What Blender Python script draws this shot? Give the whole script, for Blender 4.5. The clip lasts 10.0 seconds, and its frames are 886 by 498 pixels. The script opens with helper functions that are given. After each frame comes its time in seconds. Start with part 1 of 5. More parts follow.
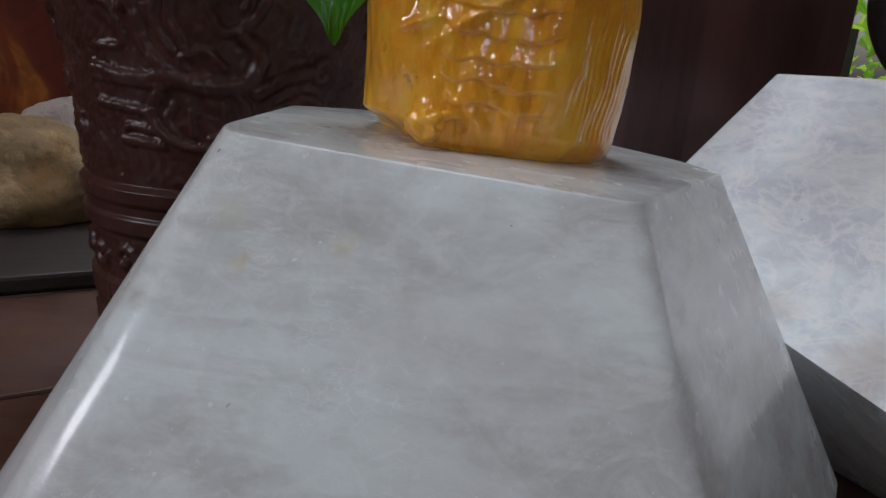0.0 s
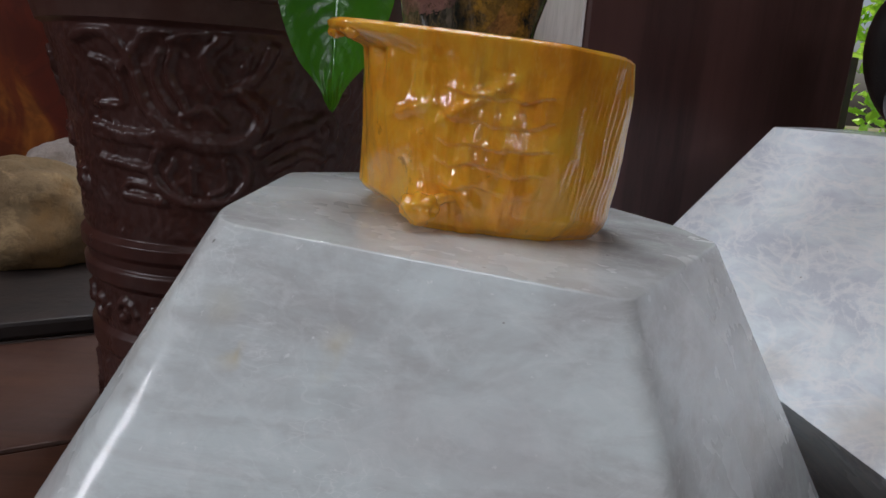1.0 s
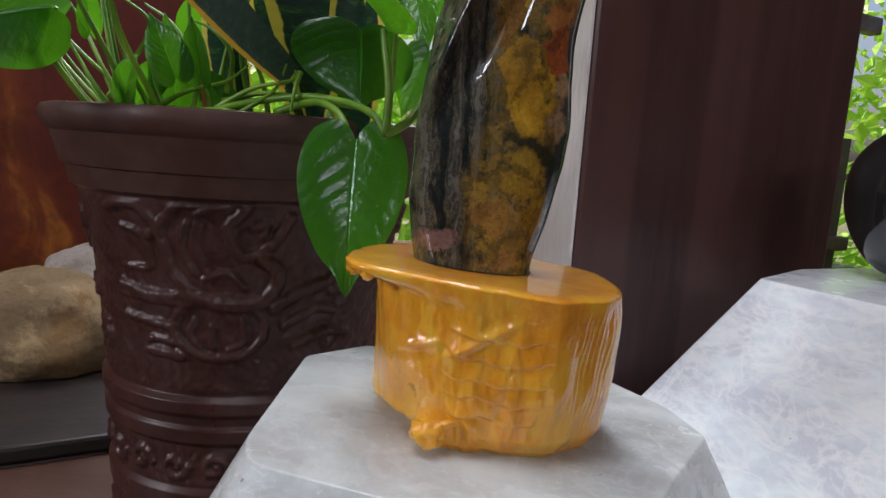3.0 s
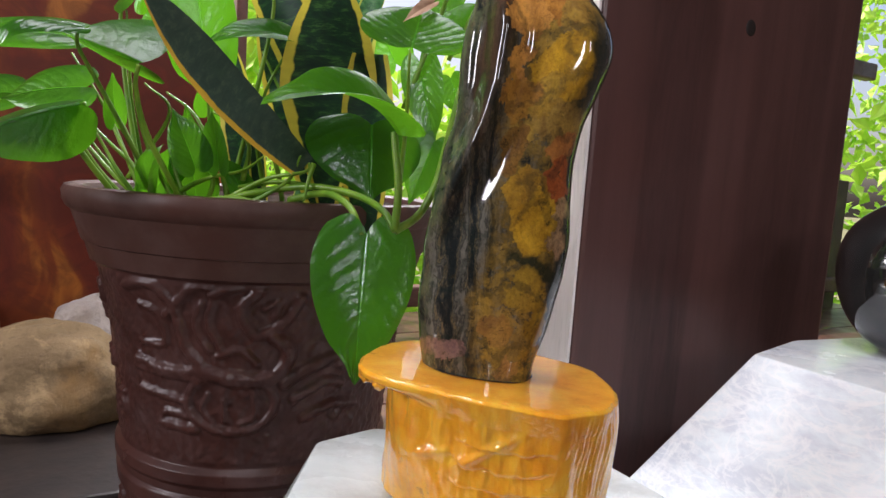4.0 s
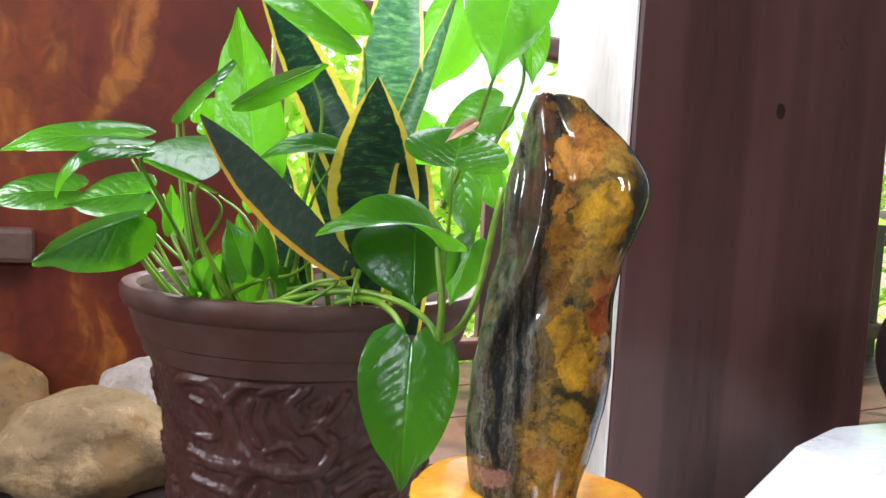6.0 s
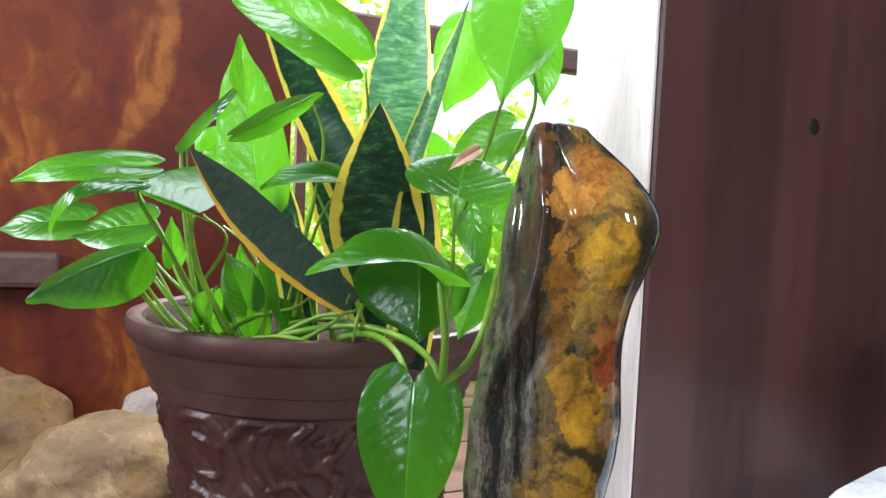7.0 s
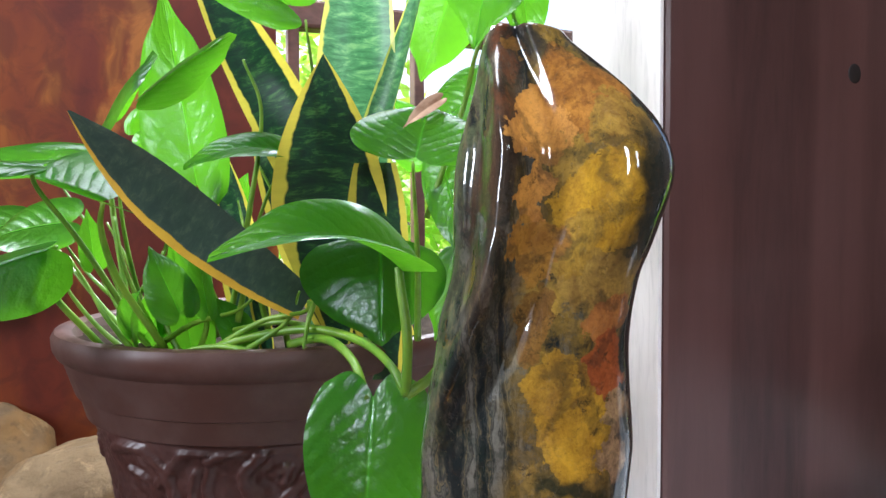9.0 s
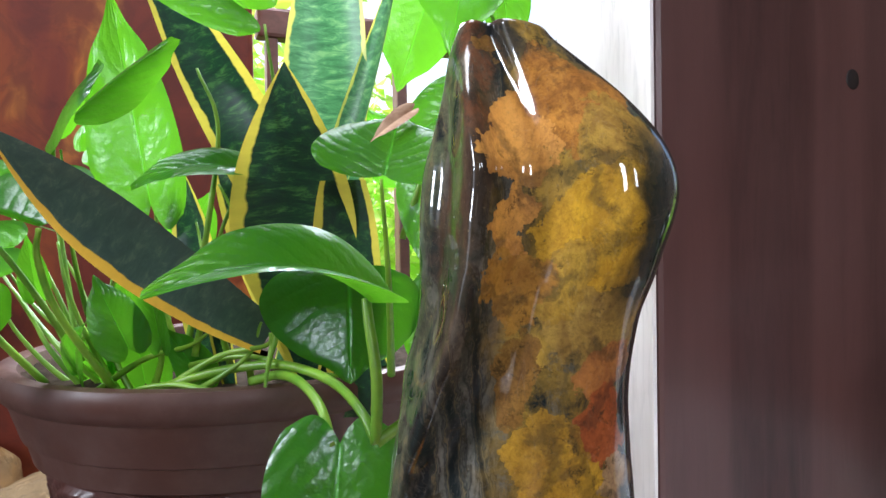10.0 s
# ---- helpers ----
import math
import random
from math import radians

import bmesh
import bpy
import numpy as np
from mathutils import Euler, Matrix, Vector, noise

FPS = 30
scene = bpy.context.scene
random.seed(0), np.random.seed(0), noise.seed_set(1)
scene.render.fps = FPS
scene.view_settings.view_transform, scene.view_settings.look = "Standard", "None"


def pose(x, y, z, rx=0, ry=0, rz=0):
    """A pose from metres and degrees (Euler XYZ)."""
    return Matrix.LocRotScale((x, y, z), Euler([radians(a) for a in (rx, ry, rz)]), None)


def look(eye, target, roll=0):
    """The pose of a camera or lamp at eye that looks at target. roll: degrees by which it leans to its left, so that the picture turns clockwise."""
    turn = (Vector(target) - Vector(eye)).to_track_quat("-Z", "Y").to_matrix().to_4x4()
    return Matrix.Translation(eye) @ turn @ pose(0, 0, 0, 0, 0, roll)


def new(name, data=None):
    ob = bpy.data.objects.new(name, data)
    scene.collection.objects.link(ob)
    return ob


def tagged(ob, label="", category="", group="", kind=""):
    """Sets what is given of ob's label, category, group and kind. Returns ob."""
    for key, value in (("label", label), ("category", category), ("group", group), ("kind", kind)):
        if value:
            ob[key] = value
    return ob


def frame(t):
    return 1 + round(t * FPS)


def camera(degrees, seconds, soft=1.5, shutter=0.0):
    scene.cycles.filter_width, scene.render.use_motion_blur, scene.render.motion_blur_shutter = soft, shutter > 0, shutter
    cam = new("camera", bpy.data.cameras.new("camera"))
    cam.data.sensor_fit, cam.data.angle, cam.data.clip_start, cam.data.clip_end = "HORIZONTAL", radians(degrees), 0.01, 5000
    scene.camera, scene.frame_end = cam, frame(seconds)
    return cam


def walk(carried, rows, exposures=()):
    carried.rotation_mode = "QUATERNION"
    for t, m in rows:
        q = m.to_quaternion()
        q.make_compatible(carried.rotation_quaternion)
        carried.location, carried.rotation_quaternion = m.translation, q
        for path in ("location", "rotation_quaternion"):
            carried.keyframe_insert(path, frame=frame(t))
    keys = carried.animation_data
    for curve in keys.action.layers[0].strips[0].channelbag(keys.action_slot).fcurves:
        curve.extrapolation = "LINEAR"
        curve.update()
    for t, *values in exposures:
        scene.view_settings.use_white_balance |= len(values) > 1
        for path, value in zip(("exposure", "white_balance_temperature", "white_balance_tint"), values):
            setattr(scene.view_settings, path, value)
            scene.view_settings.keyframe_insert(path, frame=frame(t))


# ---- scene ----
# camera and walk
cam = camera(67.3, 10.0)
PATH = [
    (0, (0.0016, -0.3967, 0.3598), (0.0016, 0.5663, 0.0903), 4.32),
    (0.5, (0.0041, -0.3968, 0.3736), (0.0009, 0.5689, 0.1139), 4.05),
    (1, (0.0042, -0.3893, 0.3903), (-0.0043, 0.5820, 0.1526), 4.00),
    (1.5, (0.0036, -0.3884, 0.4041), (-0.0097, 0.5871, 0.1847), 4.18),
    (2, (0.0043, -0.3947, 0.4310), (-0.0167, 0.5851, 0.2322), 3.74),
    (2.5, (0.0012, -0.3995, 0.4591), (-0.0174, 0.5848, 0.2832), 3.66),
    (4, (-0.0096, -0.4277, 0.5431), (-0.0357, 0.5660, 0.4343), 3.98),
    (4.5, (-0.0136, -0.4356, 0.5605), (-0.0415, 0.5597, 0.4681), 3.91),
    (5, (-0.0243, -0.4450, 0.5789), (-0.0591, 0.5516, 0.5046), 3.98),
    (5.5, (-0.0300, -0.4499, 0.5938), (-0.0793, 0.5467, 0.5274), 3.68),
    (7, (-0.0030, -0.4112, 0.6265), (-0.1263, 0.5803, 0.5839), 2.68),
    (7.5, (0.0068, -0.3849, 0.6253), (-0.1388, 0.6036, 0.5863), 2.21),
    (8, (0.0139, -0.3616, 0.6276), (-0.1485, 0.6245, 0.5927), 1.60),
    (8.5, (0.0173, -0.3328, 0.6181), (-0.1499, 0.6527, 0.5900), 0.98),
    (9, (0.0232, -0.2920, 0.6020), (-0.1303, 0.6956, 0.5694), -0.20),
    (9.5, (0.0211, -0.2628, 0.6048), (-0.1242, 0.7262, 0.5764), -0.54),
    (10, (0.0252, -0.2455, 0.6104), (-0.1110, 0.7450, 0.5934), -0.90),
]
walk(cam, [(t, look(eye, target, roll)) for t, eye, target, roll in PATH],
     exposures=[(0.0, -0.35, 6400, 17), (1.0, -0.25, 6400, 17), (2.5, -0.17, 6400, 17), (3.0, 0.2, 6400, 18), (4.0, 0.75, 6650, 21), (4.6, 1.2, 6700, 20),
                (5.5, 1.38, 6500, 17), (7.0, 1.47, 6200, 14.5), (10.0, 1.42, 6050, 14.5)])

# world and light
world = bpy.data.worlds.new("world")
scene.world = world
world.use_nodes = True
wn = world.node_tree
sky = wn.nodes.new("ShaderNodeTexSky")
sky.sky_type = "NISHITA"
sky.sun_disc = False
sky.sun_elevation = radians(52)
sky.sun_rotation = radians(293)
sky.dust_density = 5.0
sky.ozone_density = 0.3
wn.nodes["Background"].inputs["Strength"].default_value = 0.15
wn.links.new(sky.outputs["Color"], wn.nodes["Background"].inputs["Color"])

sun = new("sun", bpy.data.lights.new("sun", "SUN"))
sun.data.energy = 4.0
sun.data.angle = radians(0.6)
sun.data.color = (1.0, 0.95, 0.86)
sun.matrix_world = look((-5.66, 2.42, 7.88), (0.0, 0.0, 0.0))


def fill_light(ex, ey, z, to_ex, to_ey, wide, high, watts):
    """An added area lamp in place of daylight at an opening, given in the house's own axes."""
    turn = pose(0, 0, 0, 0, 0, 30)
    lamp = new("fill_lamp", bpy.data.lights.new("fill_lamp", "AREA"))
    lamp.data.shape, lamp.data.size, lamp.data.size_y = "RECTANGLE", wide, high
    lamp.data.energy = watts
    lamp.data.color = (0.91, 0.97, 1.0)
    lamp.matrix_world = look(turn @ Vector((ex, ey, z)), turn @ Vector((to_ex, to_ey, min(z, 1.4))))


# left window, light well and rear windows are assumed; all six lamps are added
fill_light(-2.38, 0.3, 1.35, 0.3, 0.1, 0.5, 0.6, 19.0)
fill_light(-0.33, -0.02, 2.52, -0.33, 0.1, 1.2, 0.9, 19.0)
fill_light(1.25, 1.56, 2.0, 0.2, 0.3, 2.0, 0.8, 38.0)
fill_light(0.22, 1.55, 1.95, 0.1, 0.2, 0.4, 0.9, 38.0)
fill_light(-0.95, -2.75, 1.5, -0.95, 0.0, 0.38, 0.48, 11.0)
fill_light(0.55, -2.75, 1.5, 0.55, 0.0, 0.38, 0.48, 6.0)


# materials
class Mat:
    """A node material under construction."""

    def __init__(self, name):
        self.m = bpy.data.materials.new(name)
        self.m.use_nodes = True
        self.t = self.m.node_tree
        self.b = self.t.nodes["Principled BSDF"]

    def node(self, kind, **inputs):
        n = self.t.nodes.new("ShaderNode" + kind)
        for k, v in inputs.items():
            self.put(n, k.replace("_", " "), v)
        return n

    def put(self, n, key, v):
        s = n.inputs[key]
        if isinstance(v, bpy.types.NodeSocket):
            self.t.links.new(v, s)
        else:
            s.default_value = (*v, 1.0) if isinstance(v, tuple) and len(v) == 3 and s.type == "RGBA" else v

    def coords(self, which="Object", scale=(1, 1, 1), turn=(0, 0, 0)):
        c = self.t.nodes.new("ShaderNodeTexCoord")
        mp = self.node("Mapping", Scale=scale, Rotation=turn)
        self.t.links.new(c.outputs[which], mp.inputs["Vector"])
        return mp.outputs["Vector"]

    def noise(self, vec, scale, detail=4.0, rough=0.55, dist=0.0):
        return self.node("TexNoise", Vector=vec, Scale=scale, Detail=detail, Roughness=rough, Distortion=dist).outputs["Fac"]

    def ramp(self, fac, *stops):
        n = self.t.nodes.new("ShaderNodeValToRGB")
        e = n.color_ramp.elements
        while len(e) < len(stops):
            e.new(0.5)
        for el, (pos, col) in zip(e, stops):
            el.position = pos
            el.color = (col, col, col, 1) if isinstance(col, (int, float)) else (*col, 1)
        self.t.links.new(fac, n.inputs["Fac"])
        return n.outputs["Color"]

    def mix(self, fac, a, b, blend="MIX"):
        n = self.t.nodes.new("ShaderNodeMix")
        n.data_type, n.blend_type = "RGBA", blend
        for i, v in ((0, fac), (6, a), (7, b)):
            if isinstance(v, bpy.types.NodeSocket):
                self.t.links.new(v, n.inputs[i])
            else:
                n.inputs[i].default_value = (*v, 1) if isinstance(v, tuple) else v
        return n.outputs[2]

    def math(self, op, a, b=0.0, clamp=False):
        n = self.t.nodes.new("ShaderNodeMath")
        n.operation, n.use_clamp = op, clamp
        for i, v in ((0, a), (1, b)):
            if isinstance(v, bpy.types.NodeSocket):
                self.t.links.new(v, n.inputs[i])
            else:
                n.inputs[i].default_value = v
        return n.outputs[0]

    def split(self, vec):
        n = self.t.nodes.new("ShaderNodeSeparateXYZ")
        self.t.links.new(vec, n.inputs[0])
        return n.outputs[0], n.outputs[1], n.outputs[2]

    def rand(self):
        return self.t.nodes.new("ShaderNodeObjectInfo").outputs["Random"]

    def bump(self, height, strength=0.3, dist=0.002):
        n = self.node("Bump", Height=height, Strength=strength, Distance=dist)
        self.put(self.b, "Normal", n.outputs["Normal"])
        return n.outputs["Normal"]

    def set(self, **kw):
        for k, v in kw.items():
            self.put(self.b, k.replace("_", " "), v)
        return self.m


def m_quartz(name, tone, warm, veil_tone, contrast, rough, grain, webbed, spots=()):
    """Cloudy translucent stone: soft patches, a web of fine white veils, flecks and pits."""
    q = Mat(name)
    v = q.coords("Object")
    patch = q.noise(q.coords("Object", (0.8, 1.0, 1.9), (0.15, 0.1, 0.3)), grain, 6, 0.6, 0.3)
    col = q.mix(q.math("MULTIPLY", q.ramp(patch, (0.42, 0.0), (0.62, 1.0)), contrast), tone, warm)
    veil = q.noise(q.coords("Object", (1.0, 1.0, 2.0), (0.5, 0.3, 0.6)), grain * 3.2, 9, 0.72, 0.8)
    col = q.mix(q.math("MULTIPLY", q.ramp(veil, (0.49, 0.0), (0.66, 1.0)), 0.30), col, veil_tone)
    seam = q.noise(q.coords("Object", (0.35, 0.6, 2.0), (0.1, 0.2, 0.0)), grain * 2.6, 8, 0.7, 0.5)
    col = q.mix(q.math("MULTIPLY", q.ramp(seam, (0.5, 0.0), (0.64, 1.0)), contrast * 0.45), col, warm)
    for k, (turn, size) in enumerate((((0.6, 0.2, 0.4), 11.0), ((-0.5, 0.5, -0.8), 17.0))):
        web = q.noise(q.coords("Object", (1.0, 1.0, 1.6), turn), size, 6, 0.6, 1.2)
        line = q.ramp(web, (0.46, 0.0), (0.5, 1.0), (0.54, 0.0))
        col = q.mix(q.math("MULTIPLY", line, webbed), col, veil_tone)
    broken = q.noise(v, 9.0, 3, 0.5)
    for turn, size in (((0.9, 0.1, 0.5), 26.0), ((0.2, -0.7, 1.1), 34.0)):
        hair = q.noise(q.coords("Object", (1.0, 1.0, 2.4), turn), size, 3, 0.5, 0.8)
        line = q.math("MULTIPLY", q.ramp(hair, (0.488, 0.0), (0.5, 1.0), (0.512, 0.0)), q.ramp(broken, (0.46, 0.0), (0.60, 1.0)))
        col = q.mix(q.math("MULTIPLY", line, 0.25), col, (0.93, 0.95, 0.95))
    fleck = q.ramp(q.noise(v, 210.0, 3, 0.6), (0.68, 0.0), (0.74, 1.0))
    col = q.mix(q.math("MULTIPLY", fleck, 0.45), col, (0.95, 0.96, 0.96))
    for place, size, shade, strength in spots:
        far = q.t.nodes.new("ShaderNodeVectorMath")
        far.operation = "DISTANCE"
        q.t.links.new(q.noise_vec(q.noise_vec(v, 90.0, 0.008), 22.0, 0.05), far.inputs[0])
        far.inputs[1].default_value = tuple(c + 0.029 for c in place)
        col = q.mix(q.math("MULTIPLY", q.ramp(far.outputs["Value"], (size * 0.3, 1.0), (size, 0.0)), strength), col, shade)
    pit = q.ramp(q.noise(v, 120.0, 2), (0.775, 0.0), (0.80, 1.0))
    col = q.mix(q.math("MULTIPLY", pit, 0.6), col, (0.12, 0.11, 0.09))
    q.bump(q.noise(v, 60.0, 3), 0.04, 0.001)
    rg = q.ramp(q.noise(v, 14.0, 4), (0.3, rough), (0.75, rough * 2.0))
    return q.set(Base_Color=col, Roughness=rg, Subsurface_Weight=0.3, Subsurface_Radius=(0.02, 0.021, 0.022), Subsurface_Scale=0.5,
                 Coat_Weight=0.35, Coat_Roughness=0.03, Specular_IOR_Level=0.25)


def noise_vec(self, v, scale, amount):
    """The vector v pushed about by noise."""
    n = self.node("TexNoise", Vector=v, Scale=scale, Detail=3.0)
    s = self.t.nodes.new("ShaderNodeVectorMath")
    s.operation = "MULTIPLY_ADD"
    self.t.links.new(n.outputs["Color"], s.inputs[0])
    s.inputs[1].default_value = (amount, amount, amount)
    self.t.links.new(v, s.inputs[2])
    return s.outputs[0]


Mat.noise_vec = noise_vec
M_GREY_QUARTZ = m_quartz("grey quartz", (0.66, 0.72, 0.715), (0.43, 0.425, 0.415), (0.84, 0.87, 0.865), 0.75, 0.18, 12.0, 0.12, (
    ((-0.0969, -0.109, 0.2912), 0.014, (0.60, 0.58, 0.48), 0.4), ((-0.0879, -0.1247, 0.2702), 0.005, (0.6, 0.46, 0.18), 0.5),
    ((-0.041, -0.1232, 0.2849), 0.010, (0.6, 0.5, 0.28), 0.4), ((-0.1201, -0.1294, 0.2545), 0.005, (0.34, 0.34, 0.32), 0.6),
    ((-0.0141, -0.1478, 0.2554), 0.03, (0.50, 0.46, 0.45), 0.3), ((0.0286, -0.1552, 0.2557), 0.034, (0.50, 0.46, 0.46), 0.3),
    ((0.02, -0.19, 0.20), 0.05, (0.50, 0.46, 0.46), 0.25), ((-0.17, -0.15, 0.19), 0.05, (0.78, 0.80, 0.80), 0.6)))
M_WHITE_QUARTZ = m_quartz("white quartz", (0.86, 0.93, 0.965), (0.62, 0.65, 0.72), (0.97, 0.98, 0.99), 0.7, 0.16, 17.0, 0.55, (
    ((0.31, 0.04, 0.175), 0.035, (0.36, 0.27, 0.17), 0.4), ((0.27, 0.117, 0.19), 0.03, (0.45, 0.36, 0.25), 0.3), ((0.24, 0.17, 0.235), 0.03, (0.62, 0.55, 0.38), 0.5)))


def m_amber_wood(name, low, mid, high, dents):
    """Clear lacquer over yellow wood: soft cloudy tones, faint upright fibres, a few dirt specks."""
    q = Mat(name)
    grain = q.noise(q.coords("Object", (1, 1, 0.22)), 80.0, 6, 0.6, 1.0)
    fibre = q.noise(q.coords("Object", (1, 1, 0.05)), 420.0, 3, 0.6, 0.3)
    big = q.noise(q.coords("Object", (1, 1, 0.7)), 26.0, 6, 0.6, 0.8)
    col = q.ramp(big, (0.3, low), (0.47, mid), (0.66, high))
    col = q.mix(q.math("MULTIPLY", q.ramp(grain, (0.36, 1.0), (0.5, 0.0)), 0.16), col, tuple(c * 0.6 for c in low))
    col = q.mix(q.math("MULTIPLY", q.ramp(fibre, (0.56, 0.0), (0.68, 1.0)), 0.14), col, (0.95, 0.66, 0.2))
    dirt = q.ramp(q.noise(q.coords("Object"), 60.0, 7, 0.7), (0.64, 0.0), (0.70, 1.0))
    col = q.mix(q.math("MULTIPLY", dirt, 0.5), col, (0.22, 0.09, 0.02))
    dent = q.math("ADD", q.noise(q.coords("Object", (1, 1, 1.6)), 120.0, 3, 0.5, 0.4), q.math("MULTIPLY", fibre, 0.25))
    skin = q.bump(dent, dents, 0.0022)
    return q.set(Base_Color=col, Coat_Normal=skin, Roughness=0.4, Specular_IOR_Level=0.15, Coat_Weight=1.0, Coat_Roughness=0.025, Coat_IOR=1.65, Subsurface_Weight=0.2,
                 Subsurface_Radius=(0.02, 0.009, 0.002), Subsurface_Scale=0.35)


M_AMBER = m_amber_wood("amber lacquered wood", (0.76, 0.27, 0.014), (0.93, 0.39, 0.022), (0.97, 0.52, 0.045), 0.3)
M_AMBER_TOP = m_amber_wood("orange polished wood", (0.70, 0.25, 0.018), (0.82, 0.34, 0.028), (0.88, 0.45, 0.05), 0.06)


def m_jasper():
    """Ochre clouds in a dark green-brown ground; across the face from 0 to 1, up the stone from 0 to 1."""
    q = Mat("polished jasper")
    uv = q.t.nodes.new("ShaderNodeUVMap").outputs["UV"]
    ob = q.coords("Object")

    def push(v, scale, amount, detail):
        n = q.node("TexNoise", Vector=ob, Scale=scale, Detail=detail, Roughness=0.62)
        d = q.t.nodes.new("ShaderNodeVectorMath")
        d.operation = "SUBTRACT"
        q.t.links.new(n.outputs["Color"], d.inputs[0])
        d.inputs[1].default_value = (0.5, 0.5, 0.5)
        s = q.t.nodes.new("ShaderNodeVectorMath")
        s.operation = "MULTIPLY_ADD"
        q.t.links.new(d.outputs[0], s.inputs[0])
        s.inputs[1].default_value = (amount / 0.085, amount / 0.27, 0.0)
        q.t.links.new(v, s.inputs[2])
        return s.outputs[0]

    soft = push(uv, 26.0, 0.032, 4.0)
    wob = push(push(soft, 70.0, 0.014, 6.0), 300.0, 0.007, 5.0)
    u, w, _ = q.split(soft)
    fine = q.noise(ob, 620.0, 5, 0.75)
    mid = q.noise(ob, 95.0, 8, 0.7, 0.4)
    patchy = q.noise(ob, 45.0, 7, 0.68, 0.5)
    mottle = q.noise(q.coords("Object", (1.0, 1.0, 0.7), (0.0, 0.4, 0.0)), 70.0, 10, 0.75, 0.6)
    # flowing dark bands, running up the stone
    streak = q.noise(q.coords("Object", (1.0, 1.0, 0.30), (0.0, 0.12, 0.0)), 38.0, 9, 0.62, 1.0)
    wave = q.node("TexWave", Vector=q.coords("Object", (1.0, 0.6, 0.30), (0.0, 0.22, 0.2)), Scale=21.0, Distortion=13.0, Detail=6.0, Detail_Scale=1.3, Detail_Roughness=0.62).outputs["Fac"]
    col = q.ramp(wave, (0.05, (0.012, 0.017, 0.017)), (0.25, (0.050, 0.050, 0.040)), (0.42, (0.16, 0.125, 0.065)), (0.52, (0.030, 0.038, 0.032)), (0.66, (0.115, 0.105, 0.08)),
                 (0.80, (0.040, 0.040, 0.034)), (0.95, (0.16, 0.15, 0.12)))
    col = q.mix(q.math("MULTIPLY", q.ramp(streak, (0.42, 1.0), (0.56, 0.0)), 0.5), col, (0.014, 0.017, 0.016))
    # brown band left of the clouds, redder and speckled towards the crown
    band = q.math("MULTIPLY", q.ramp(u, (0.10, 0.0), (0.16, 1.0), (0.27, 1.0), (0.34, 0.0)), q.ramp(w, (0.52, 0.0), (0.62, 1.0)))
    col = q.mix(q.math("MULTIPLY", band, 0.85), col, q.ramp(streak, (0.35, (0.028, 0.017, 0.011)), (0.62, (0.105, 0.064, 0.036))))
    red = q.math("MULTIPLY", q.math("MULTIPLY", band, q.ramp(w, (0.83, 0.0), (0.88, 1.0))), q.ramp(mid, (0.46, 0.0), (0.56, 1.0)))
    col = q.mix(q.math("MULTIPLY", red, 0.6), col, (0.17, 0.058, 0.022))
    # mottled olive field under the clouds
    olive = q.math("MULTIPLY", q.ramp(u, (0.36, 0.0), (0.48, 1.0), (0.88, 1.0), (0.95, 0.0)), q.ramp(mid, (0.36, 0.0), (0.50, 1.0)))
    col = q.mix(q.math("MULTIPLY", olive, 0.85), col, q.ramp(patchy, (0.38, (0.15, 0.095, 0.02)), (0.6, (0.44, 0.26, 0.04))))
    tan, gold, rust = (0.62, 0.29, 0.06), (0.62, 0.35, 0.026), (0.46, 0.12, 0.03)
    # centre and size over the face, tone, and how grainy each cloud is
    upper = ((0.70, 0.885, 0.25, 0.07, (0.46, 0.20, 0.035), 0.9), (0.80, 0.82, 0.17, 0.07, (0.40, 0.24, 0.04), 0.7), (0.70, 0.72, 0.215, 0.085, gold, 0.45),
             (0.76, 0.605, 0.19, 0.055, (0.40, 0.25, 0.05), 0.7), (0.62, 0.66, 0.15, 0.06, (0.42, 0.25, 0.035), 0.6), (0.40, 0.835, 0.155, 0.062, tan, 0.25),
             (0.405, 0.735, 0.055, 0.05, tan, 0.3), (0.47, 0.65, 0.125, 0.056, (0.45, 0.22, 0.035), 0.25), (0.50, 0.535, 0.10, 0.055, (0.28, 0.145, 0.03), 0.9))
    lower = ((0.84, 0.54, 0.10, 0.036, (0.48, 0.19, 0.045), 0.4), (0.85, 0.475, 0.095, 0.045, rust, 0.5), (0.65, 0.44, 0.16, 0.06, (0.50, 0.28, 0.03), 0.6),
             (0.73, 0.37, 0.20, 0.075, gold, 0.4), (0.92, 0.375, 0.075, 0.075, (0.46, 0.29, 0.13), 0.6), (0.76, 0.235, 0.16, 0.05, (0.42, 0.26, 0.03), 0.5),
             (0.58, 0.135, 0.105, 0.045, (0.38, 0.21, 0.045), 0.4), (0.88, 0.155, 0.09, 0.06, (0.30, 0.18, 0.02), 0.5), (0.70, 0.045, 0.09, 0.022, (0.40, 0.22, 0.06), 0.5),
             (0.33, 0.955, 0.10, 0.016, (0.30, 0.16, 0.035), 0.4), (0.17, 0.065, 0.19, 0.03, (0.25, 0.155, 0.13), 0.3))
    crumb = q.ramp(q.noise(ob, 260.0, 9, 0.8, 0.4), (0.42, 0.0), (0.52, 0.5), (0.60, 1.0))
